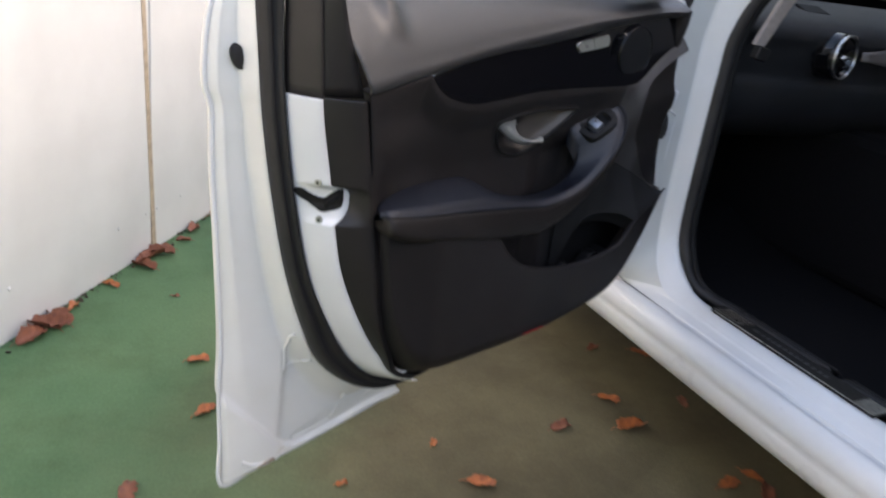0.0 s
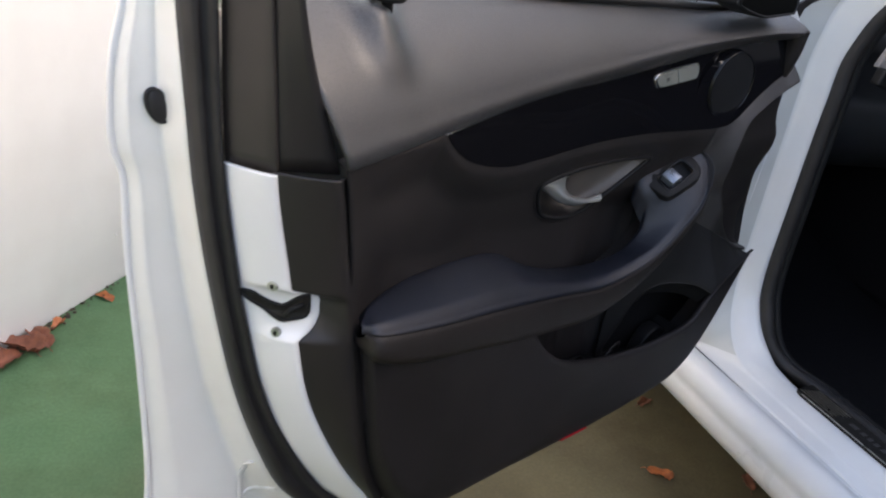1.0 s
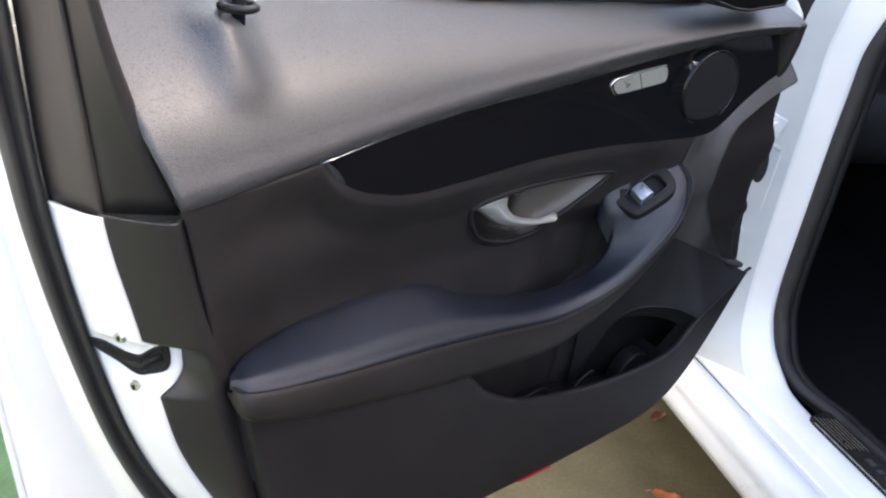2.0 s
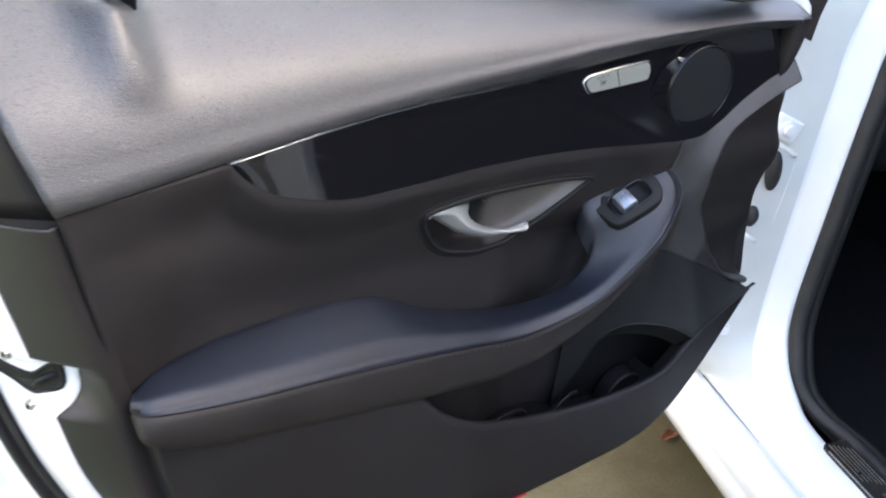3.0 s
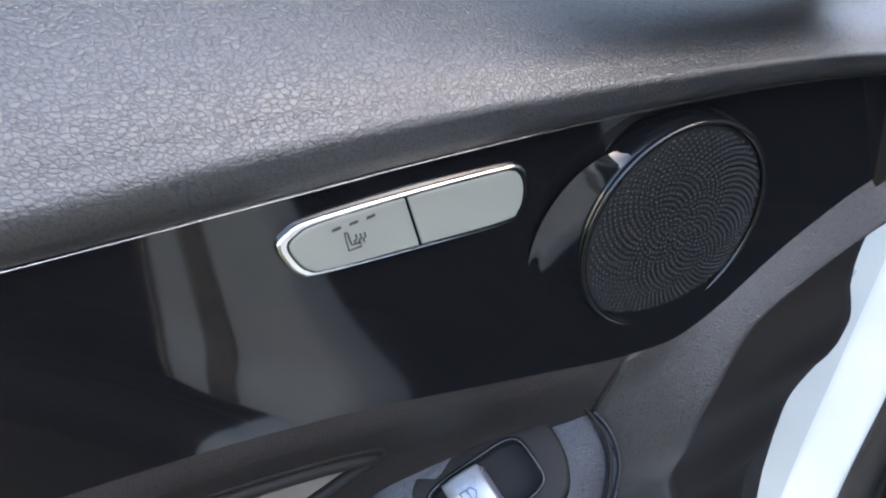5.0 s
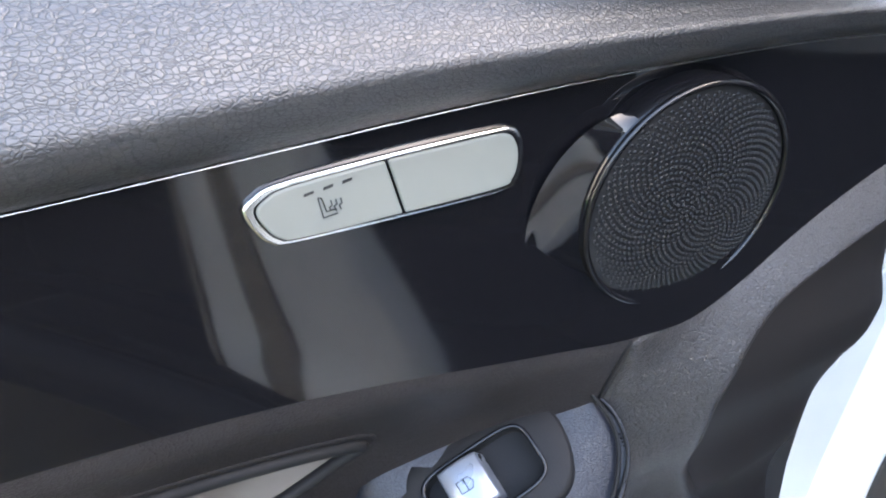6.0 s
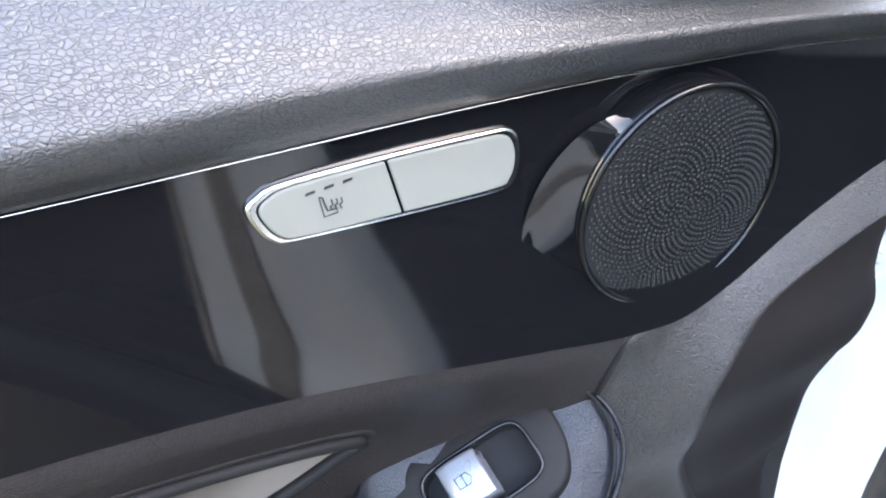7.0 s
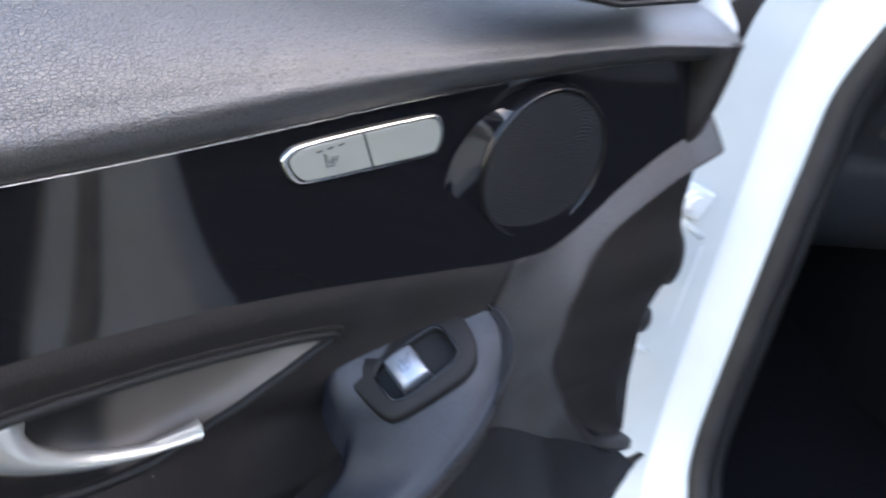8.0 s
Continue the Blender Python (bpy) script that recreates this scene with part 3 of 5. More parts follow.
def spread(poly, by):
    """A closed outline moved outwards."""
    p = [Vector(q) for q in poly]
    n = len(p)
    mid = sum(p, Vector((0, 0))) / n
    out = []
    for i in range(n):
        tan = (p[(i + 1) % n] - p[i - 1]).normalized()
        nor = Vector((tan.y, -tan.x))
        if nor.dot(p[i] - mid) < 0:
            nor = -nor
        out.append(tuple(p[i] + nor * by))
    return out


grip_cut = spread(GRIP, 0.003)
card = part("door_card", sheet(rows, IN, skip=lambda c: -c.x < (0.204 if c.z > 0.595 else 0.255) or inside(grip_cut, -c.x, c.z)), CARD, door, "black vinyl door card")
thicken(card, 0.003)

# leather front of the card, rolling over from the insert down to the pocket shelf
iu = lambda v: 0.2135 if v < 0.8145 else float(np.interp(v, [insert_v(q) for q in np.linspace(0.2135, 0.07, 60)], np.linspace(0.2135, 0.07, 60)))


def front_off(u, v):
    drop = max(0.0, insert_v(max(0.07, u)) - v) * (1 - 0.45 * smooth(0.19, 0.12, u))
    raw = max(0.0, insert_v(max(0.07, u)) - v)
    x = -0.0015 + LEAN * max(0.0, 0.874 - insert_v(max(0.07, u))) * smooth(0.05, 0.0, drop) + 0.032 * math.tanh(raw / 0.046) - 0.044 * smooth(0.026, 0.14, drop)
    near = smooth(0.165, 0.2135, u)
    return x * (1 - near) + (card_off(u, v) + 0.0012) * near


rows, panel = [], []
for v in (0.590, 0.600):
    panel.append([d(0.006, v, wref(0.0) - 0.100), d(0.008, v, wref(0.0) - 0.034), d(0.009, v, wref(0.0) - 0.030)] + [d(0.009 + 0.022 * f, v, wref(0.0) - 0.028 + 0.010 * f) for f in np.linspace(0.03, 1, 14)])
for k in range(121):
    v = 0.606 + (0.894 - 0.606) * k / 120
    ua, ub = max(knee_u(v) + 0.019 * smooth(0.66, 0.76, v) * smooth(0.87, 0.82, v), front_u(v) + 0.002), iu(v) + 0.0022 * smooth(0.80, 0.82, v)
    wa = wref(ua) + front_off(ua, v)
    va = max(v, crease_v(ua) - 0.001)
    row = [d(ua - 0.0040, va, wa - 0.016), d(ua - 0.0038, va, wa - 0.0105), d(ua - 0.0028, va, wa - 0.0070)]
    for f in np.linspace(0, 1, 30):
        u = ua + (ub - ua) * f
        roll = 0.0050 * max(0.0, 1 - (u - ua) / 0.007) ** 2
        seam = (0.0035 - 0.0020 * smooth(0.80, 0.82, v)) * max(0.0, 1 - (ub - u) / 0.004) ** 2
        vv = max(v, crease_v(u) - 0.001)
        row.append(d(u, vv, wref(u) + front_off(u, vv) - roll - seam))
    row.append(d(ub + 0.0002, max(v, crease_v(ub) - 0.001), wref(ub) + front_off(ub, v) - 0.012 + 0.009 * smooth(0.80, 0.82, v)))
    rows.append(row)
    uf = min(front_u(v), ua - 0.003)
    panel.append([d(uf - 0.004, v, wref(uf) - 0.100), d(uf - 0.001, v, wref(uf) - 0.034), d(uf, v, wa - 0.0285)] +
                 [d(uf + (ua - 0.002 - uf) * f, v, wa - 0.013 - 0.014 * (1 - f) ** 1.6) for f in np.linspace(0.03, 1, 14)])
part("front_card", sheet(rows, IN), FRONT_LEATHER, door, "black grained leatherette front of the card")
part("knee_panel", sheet(panel, IN), EDGING, door, "dull black recessed front panel")

# shelf that runs out from the card to the pocket's rim
arch_v = spl([(0.138, 0.572), (0.149, 0.578), (0.166, 0.585), (0.185, 0.587), (0.203, 0.586), (0.216, 0.582), (0.227, 0.573), (0.236, 0.552), (0.245, 0.52), (0.275, 0.44)])
arch_w = spl([(0.138, 0.030), (0.149, 0.024), (0.166, 0.017), (0.185, 0.008), (0.203, 0.0), (0.216, -0.006), (0.227, -0.012), (0.236, -0.020), (0.245, -0.026), (0.275, -0.036)])
# short upright seam at the end of the insert
sp = [d(0.2140 + 0.0012 * math.sin(f * 3), 0.8150 - 0.034 * f, wref(0.214) + card_off(0.214, 0.815 - 0.034 * f) + 0.0002) for f in np.linspace(0.05, 1, 12)]
part("card_seam", tube(sp, 0.0008, 6), DULL, door)

# lower card with the pocket lip
lip_v = spl([(0.018, 0.613), (0.06, 0.600), (0.10, 0.588), (0.138, 0.572), (0.153, 0.556), (0.17, 0.538), (0.20, 0.525), (0.232, 0.518), (0.313, 0.513), (0.397, 0.527), (0.453, 0.547), (0.492, 0.574),
             (0.527, 0.609), (0.56, 0.620), (0.609, 0.632), (0.709, 0.650), (0.75, 0.662), (0.766, 0.680)])
rows = []
for k in range(141):
    u = 0.019 + (0.765 - 0.019) * k / 140
    lo, hi = low_v(u), lip_v(u)
    bulge = 0.034 * smooth(0.0, 0.19, u) * (1 - 0.75 * smooth(0.66, 0.765, u)) + 0.004
    row = [d(u, lo + 0.004, wref(u) - 0.05), d(u, lo + 0.0005, wref(u) - 0.012)]
    for j in range(26):
        f = j / 25
        dist = f * (hi - lo)
        roll = 1 - (1 - min(1, dist / 0.045)) ** 2.2
        row.append(d(u, lo + dist, wref(u) - 0.012 + (bulge + 0.012) * roll))
    w = wref(u) + bulge
    a = np.array([(hi + 0.003, w - 0.003), (hi + 0.002, w - 0.008), (hi - 0.010, w - 0.010), (max(lo + 0.002, hi - 0.09), w - 0.012)])
    b = np.array([(hi + 0.0005, w - 0.002), (hi - 0.002, w - 0.006), (hi - 0.006, w - 0.009), (hi - 0.010, w - 0.012)])
    shut = smooth(0.150, 0.138, u)
    row += [d(u, *(p + (q - p) * shut)) for p, q in zip(a, b)]
    rows.append(row)
part("lower_card", sheet(rows, IN), LOWER, door, "black vinyl lower door card with pocket")
rows = []
for k in range(70):
    u = 0.032 + (0.272 - 0.032) * k / 69
    bulge = 0.034 * smooth(0.0, 0.19, u) + 0.004
    j = smooth(0.128, 0.142, u)
    bv = lip_v(max(u, 0.018)) * (1 - j) + arch_v(max(u, 0.138)) * j
    bw = wref(u) + (bulge - 0.001) * (1 - j) + arch_w(max(u, 0.138)) * j
    tv = max(crease_v(u), bv + 0.001)
    tw = wref(u) + (front_off(u, tv) if u < 0.2135 else card_off(u, tv)) - 0.0005 - 0.006 * smooth(0.08, 0.03, u)
    row = [d(u, tv + 0.008, tw - 0.010)]
    for f in np.linspace(0, 1, 14):
        row.append(d(u, tv + (bv - tv) * f, tw + (bw - tw) * (f ** 1.25)))
    row += [d(u, bv - 0.0022, bw - 0.0006), d(u, bv - 0.0032, bw - 0.004), d(u, bv - 0.004 - 0.02 * j, bw - 0.016)]
    rows.append(row)
part("pocket_shelf", sheet(rows, IN), DULL, door, "black vinyl shelf above the pocket")
# pocket back, floor, bottle rest
back = [[d(u, v, wref(u) + min(-0.040, card_off(u, v) - 0.006)) for v in np.linspace(0.43, 0.66, 8)] for u in np.linspace(0.07, 0.56, 24)]
part("pocket_back", sheet(back, IN), PANEL, door)
part("pocket_rim", tube([d(u, arch_v(u) - 0.0008, wref(u) + arch_w(u) - 0.0004) for u in np.linspace(0.139, 0.236, 30)], 0.0011, 6), HARD, door, "thin moulded edge of the bottle pocket")
for pts in (((0.300, 0.470, -0.004), (0.280, 0.489, -0.006), (0.262, 0.493, -0.010), (0.252, 0.480, -0.016)), ((0.425, 0.478, 0.002), (0.385, 0.494, -0.002), (0.350, 0.494, -0.006), (0.335, 0.484, -0.008))):
    part("pocket_ridge", tube([d(u, v, wref(u) + w) for u, v, w in chain(pts, 16)], 0.0035, 8, flat=0.5), HARD, door, "low moulded ridge in the pocket")
pf = [[d(u, 0.455 + 0.10 * smooth(0.40, 0.54, u) + 0.06 * smooth(0.20, 0.12, u), wref(u) + 0.03 - 0.085 * f) for f in np.linspace(0, 1, 6)] for u in np.linspace(0.145, 0.56, 40)]
part("pocket_floor", sheet(pf, (0, 0, 1)), PANEL, door)
tab = [(0.176 + 0.034 * math.cos(a), 0.455 + 0.044 * math.sin(a)) for a in np.linspace(0, math.pi, 22)]
bevelled(part("bottle_rest", slab([d(u, v, wref(0.176) - 0.012) for u, v in tab], (0, 0.022, 0), (0, 0, 0)), HARD, door, "dark moulded bottle rest", shade=False), 0.003, 3)

# shut-face side of the card: strip from the groove to the white latch face
LATCH = [(0.833, 0.728), (0.826, 0.7205), (0.818, 0.7175), (0.8075, 0.7150), (0.8015, 0.7110), (0.7985, 0.700), (0.800, 0.686), (0.806, 0.677), (0.815, 0.670), (0.822, 0.655)]
lobe = spl([(v, u) for u, v in LATCH])
white_r = spl([(0.39, 0.630), (0.416, 0.683), (0.463, 0.724), (0.54, 0.772), (0.61, 0.803), (0.669, 0.817), (0.73, 0.829), (0.822, 0.847), (0.86, 0.850)])
white_l = spl([(0.365, 0.599), (0.393, 0.677), (0.442, 0.742), (0.473, 0.764), (0.547, 0.806), (0.60, 0.826), (0.683, 0.847), (0.77, 0.864), (0.825, 0.872), (0.95, 0.880), (1.05, 0.885)])
rows = []
for k in range(240):
    v = 0.405 + (0.8255 - 0.405) * k / 239
    g, r = groove_u(v), white_r(v)
    if 0.655 < v < 0.728:
        r = min(r, lobe(v))
    wg = wref(g) + 0.002 if v > 0.68 else wref(g) + 0.002 + 0.004 * smooth(0.68, 0.6, v)
    rows.append([d(g - 0.004, v, wg - 0.006), d(g + 0.002, v, wg - 0.007), d(g + 0.006, v, wg - 0.002)] +
                [d(g + 0.006 + (r - g - 0.006) * f, v, wg - 0.002 + (0.020 - wg + 0.002) * f ** 1.4) for f in np.linspace(0.15, 1, 8)] + [d(r + 0.002, v, 0.010)])
thicken(part("rear_edge", sheet(rows, IN), EDGING, door, "black plastic rear edge of the card"), 0.002)

# dark pillar trim above the latch face
rows = []
for k in range(40):
    v = 0.822 + (1.36 - 0.822) * k / 39
    vv = min(v, 1.0)
    lean = 0.10 * max(0.0, v - 1.0)
    a, b2, c2 = white_l(vv) - 0.002, 0.846 + 0.10 * (vv - 0.822), pad_left(vv) + 0.003
    rows.append([d(a - lean, v, -0.014), d(a - 0.003 - lean, v, -0.010)] + [d(a - 0.003 + (b2 - a + 0.003) * f - lean, v, -0.010 + 0.031 * f) for f in np.linspace(0.2, 1, 5)] +
                [d(b2 - 0.002 - lean, v, 0.0225)])
thicken(part("pillar_trim", sheet(rows, IN), BROWNISH, door, "brown-black window pillar trim"), 0.003)
rows = []
for k in range(40):
    v = 0.826 + (1.36 - 0.826) * k / 39
    vv = min(v, 1.0)
    lean = 0.10 * max(0.0, v - 1.0)
    b2, c2 = 0.845 + 0.10 * (vv - 0.822), pad_left(vv) + 0.001
    rows.append([d(b2 - 0.001 - lean, v - 0.0, 0.018), d(b2 - 0.003 - lean, v, 0.022)] + [d(b2 - 0.003 + (c2 - b2 + 0.003) * f - lean, v, 0.022 + 0.018 * f) for f in np.linspace(0.25, 1, 4)] +
                [d(c2 - 0.006 - lean, v, 0.030), d(c2 - 0.009 - lean, v, -0.03)])
thicken(part("window_trim", sheet(rows, IN), EDGING, door, "black window surround trim"), 0.002)

# white latch face
rows = []
vlist = list(np.linspace(0.396, 0.8235, 240))
for v in vlist:
    l, r = white_l(v), white_r(max(v, 0.39))
    if 0.655 < v < 0.728:
        r = min(r, lobe(v))
    wr = 0.0235
    rows.append([d(l, v, -0.013)] + [d(l + (r - l) * f, v, -0.013 + (wr + 0.013) * (1 - (1 - f) ** 1.35)) for f in np.linspace(0.06, 1, 10)] + [d(r - 0.0035, v, 0.0215)])
thicken(part("latch_face", sheet(rows, (-0.7, -0.7, 0)), WHITE, door, "white painted door shut face"), 0.003)
slot_shape = [(0.853, 0.720), (0.8485, 0.711), (0.837, 0.700), (0.8265, 0.688), (0.819, 0.690), (0.8075, 0.698), (0.8078, 0.721), (0.8120, 0.724), (0.823, 0.709), (0.829, 0.708), (0.838, 0.713), (0.846, 0.720)]
slot = [(u, 0.686 + (v - 0.688) * 0.76) for u, v in slot_shape]


def face_w(u, v):
    l, r = white_l(v), min(white_r(v), lobe(min(max(v, 0.655), 0.728)))
    f = min(1, max(0, (u - l) / (r - l)))
    return -0.013 + 0.0365 * (1 - (1 - f) ** 1.35)


latch = part("latch", slab([d(u, v, face_w(u, v)) for u, v in slot], (0, 0.002, 0), (-0.0006, -0.0008, 0)), DARKMETAL, door, "dark steel door latch", shade=False)
part("latch_claw", tube([d(0.824, 0.692, 0.0135), d(0.8205, 0.6985, 0.0155), d(0.811, 0.704, 0.0205)], 0.0026, 8), DULL, latch)
part("latch_rim", tube([d(u, v, face_w(u, v) + 0.001) for u, v in chain(slot, 44, closed=True)], 0.0016, 6, closed=True), DULL, latch)
for u, v in ((0.8385, 0.724), (0.829, 0.674)):
    c = d(u, v, face_w(u, v) + 0.001)
    sm = bmesh.new()
    bmesh.ops.create_cone(sm, cap_ends=True, segments=18, radius1=0.0049, radius2=0.004, depth=0.003, matrix=Matrix.LocRotScale(c, Euler((radians(90), 0, radians(-55))), None))
    scr = part("screw", sm, STEEL, door, "steel latch screw", shade=False)
    part("screw_socket", disc(c, 0.0026, 0.0042, "Y", 6), DARKMETAL, scr, shade=False)

# rubber seal round the shut face
seal_l = [(0.903, 1.02), (0.901, 0.945), (0.892, 0.858), (0.884, 0.789), (0.868, 0.700), (0.842, 0.590), (0.808, 0.497), (0.778, 0.440), (0.730, 0.393), (0.680, 0.368), (0.620, 0.364), (0.560, 0.380)]
seal_r = [(0.884, 1.02), (0.880, 0.945), (0.875, 0.858), (0.868, 0.795), (0.849, 0.690), (0.825, 0.597), (0.790, 0.522), (0.758, 0.464), (0.716, 0.417), (0.668, 0.388), (0.610, 0.378), (0.555, 0.392)]
L, R = chain(seal_l, 90), chain(seal_r, 90)
prof = [(-0.06, -0.036), (0.0, -0.028), (0.14, -0.0195), (0.32, -0.016), (0.48, -0.0195), (0.58, -0.0205), (0.72, -0.013), (0.86, -0.0085), (0.98, -0.012), (1.06, -0.020)]
rows = [[d(l[0] + (r[0] - l[0]) * f, l[1] + (r[1] - l[1]) * f, w) for f, w in prof] for l, r in zip(L, R)]
thicken(part("rubber_seal", sheet(rows, IN), RUBBER, door, "black rubber weather seal"), 0.003)

# white inner flange between the seal and the outer edge
out_edge = [(0.915, 1.02), (0.921, 0.935), (0.929, 0.895), (0.9325, 0.86), (0.932, 0.82), (0.924, 0.790), (0.9215, 0.720), (0.913, 0.610), (0.906, 0.489), (0.9065, 0.420), (0.903, 0.328), (0.898, 0.249)]
low_edge = [(0.898, 0.249), (0.837, 0.2585), (0.739, 0.272), (0.65, 0.288), (0.584, 0.300), (0.50, 0.311), (0.40, 0.322)]
a_out, a_low = chain(out_edge, 70), chain(low_edge[:5], 40)


def chain_at(pts, f):
    x = f * (len(pts) - 1)
    i = min(int(x), len(pts) - 2)
    return pts[i] + (pts[i + 1] - pts[i]) * (x - i)


border_v = spl([(0.93, 0.425), (0.908, 0.404), (0.883, 0.377), (0.846, 0.3335), (0.815, 0.297), (0.790, 0.284), (0.747, 0.2866), (0.662, 0.303), (0.58, 0.322)])
sl = chain(seal_l, 200)
rows = []
for k in range(200):
    if k < 140:
        o = chain_at(a_out, k / 139)
        if o[1] > 0.42:
            q = min(sl, key=lambda p: abs(p[1] - o[1]))
        else:
            g = (0.42 - o[1]) / (0.42 - 0.249)
            start = min(range(200), key=lambda i: abs(sl[i][1] - 0.42))
            q = chain_at(sl, (start + (168 - start) * g) / 199)
    else:
        o = chain_at(a_low, (k - 139) / 60)
        q = chain_at(sl, (168 + 12 * (k - 139) / 60) / 199)
    row = []
    for j in range(57):
        t = j / 56
        u, v = o[0] + (q[0] - o[0]) * t, o[1] + (q[1] - o[1]) * t
        w = -0.078 + 0.012 * smooth(0.0, 0.25, t) + 0.006 * smooth(0.2, 0.7, t) + 0.026 * smooth(0.72, 1.0, t)
        # pressed triangular field low down behind the seal
        dent = smooth(0.50, 0.44, v) * smooth(0.822, 0.806, u) * smooth(0.60, 0.66, u)
        w -= 0.0065 * dent + 0.003
        # raised corner plate and bottom border
        vc = border_v(u)
        w += 0.008 * smooth(vc + 0.005, vc - 0.004, v) * smooth(0.914, 0.905, u)
        w -= 0.010 * smooth(0.04, 0.0, t)
        row.append(d(u, v, w))
    rows.append(row)
flange = part("inner_flange", sheet(rows, IN), DUSTY, door, "dusty white painted inner flange")
thicken(flange, 0.0015)
places = [p for row in rows for p in row]


def flange_w(u, v):
    near = min(places, key=lambda p: (p.x + u) ** 2 + (p.z - v) ** 2)
    return -near.y


for pts in (((0.816, 0.420), (0.800, 0.4285), (0.783, 0.437)), ((0.720, 0.303), (0.712, 0.325), (0.708, 0.349)), ((0.815, 0.488), (0.8175, 0.470), (0.8165, 0.440), (0.816, 0.420)),
            ((0.790, 0.292), (0.755, 0.294), (0.720, 0.303)), ((0.672, 0.318), (0.655, 0.326), (0.640, 0.337))):
    part("pressed_rib", tube([d(u, v, flange_w(u, v) - 0.0006) for u, v in chain(pts, 12)], 0.0038, 8, flat=0.5), DUSTY, flange)
hem = [d(u, v, -0.081) for u, v in chain(out_edge + low_edge[1:5], 90)]
part("hem", tube(hem, 0.0028, 8), WHITE, door, "folded white outer skin edge")
hem2 = [d(u, v, flange_w(u, v)) for u, v in chain([(0.874, 0.287), (0.862, 0.2795), (0.846, 0.2772), (0.80, 0.2800), (0.739, 0.2830), (0.68, 0.2935)], 40)]
part("sealant_bead", tube(hem2, 0.0026, 8), DUSTY, door)
part("rust_mark", slab([d(u, v, flange_w(u, v) + 0.002) for u, v in ((0.852, 0.2735), (0.842, 0.2800), (0.829, 0.2820), (0.824, 0.2775), (0.836, 0.2725))], (0, 0.001, 0), (0, -0.001, 0)), RUST, door, "brown rust stain", shade=False)
pl = bmesh.new()
bmesh.ops.create_uvsphere(pl, u_segments=24, v_segments=12, radius=0.0165, matrix=Matrix.LocRotScale(d(0.905, 0.855, -0.0585), Euler((0, radians(-18), 0)), (0.46, 0.22, 0.78)))
part("rubber_plug", pl, RUBBER, door, "oval black rubber plug")
part("plug_rim", tube([d(0.905 + 0.0080 * math.cos(a) + 0.0042 * math.sin(a), 0.855 + 0.0130 * math.sin(a), -0.0585) for a in np.linspace(0, 2 * math.pi, 24, endpoint=False)], 0.0018, 6, closed=True), RUBBER, door)

# outer skin
rows = []
lowf = spl([(p[0], p[1]) for p in low_edge] + [(0.2, 0.34), (-0.13, 0.37)])
for k in range(60):
    v01 = k / 59
    row = []
    for j in range(30):
        u01 = j / 29
        vtop = 0.94
        u = 0.02 + 0.88 * u01
        v = lowf(u) + (vtop - lowf(u)) * v01
        oe = np.interp(v, [p[1] for p in out_edge[::-1]], [p[0] for p in out_edge[::-1]])
        u = 0.02 + (oe - 0.02) * u01
        row.append(d(u, v, -0.084 - (0.045 * math.sin(min(1, v01 * 1.05) * math.pi) + 0.012) * max(0.0, 1 - (2 * u01 - 1) ** 4) ** 0.8))
    rows.append(row)
skin = sheet(rows, (0, 1, 0))
skin.to_mesh(door.data)
skin.free()
door.data.materials.append(WHITE)
door.data.polygons.foreach_set("use_smooth", [True] * len(door.data.polygons))
thicken(door, 0.0012)

# red reflector under the card
def low_w(u, dv):
    return wref(u) - 0.012 + 0.050 * (1 - (1 - min(1, dv / 0.045)) ** 2.2)


rr = [d(u, low_v(u) + dv, low_w(u, dv)) for u, dv in ((0.340, 0.005), (0.412, 0.005), (0.404, 0.034), (0.352, 0.034))]
part("reflector", slab(rr, (0, 0.004, 0), (0, -0.003, 0)), RED, door, "red reflector", shade=False)

# plane of the switch on the armrest's upper end
PC = Vector(d(0.2590, 0.7562, wref(0.259) + 0.0012))
long_ax = Vector(d(-0.0285, 0.019, 0.003)).normalized()
cross_ax = Vector(d(-0.002, -0.008, 0.019)).normalized()
nrm = long_ax.cross(cross_ax).normalized()
if nrm.z < 0:
    nrm = -nrm
cross_ax = nrm.cross(long_ax).normalized()
if cross_ax.y > 0:
    cross_ax = -cross_ax

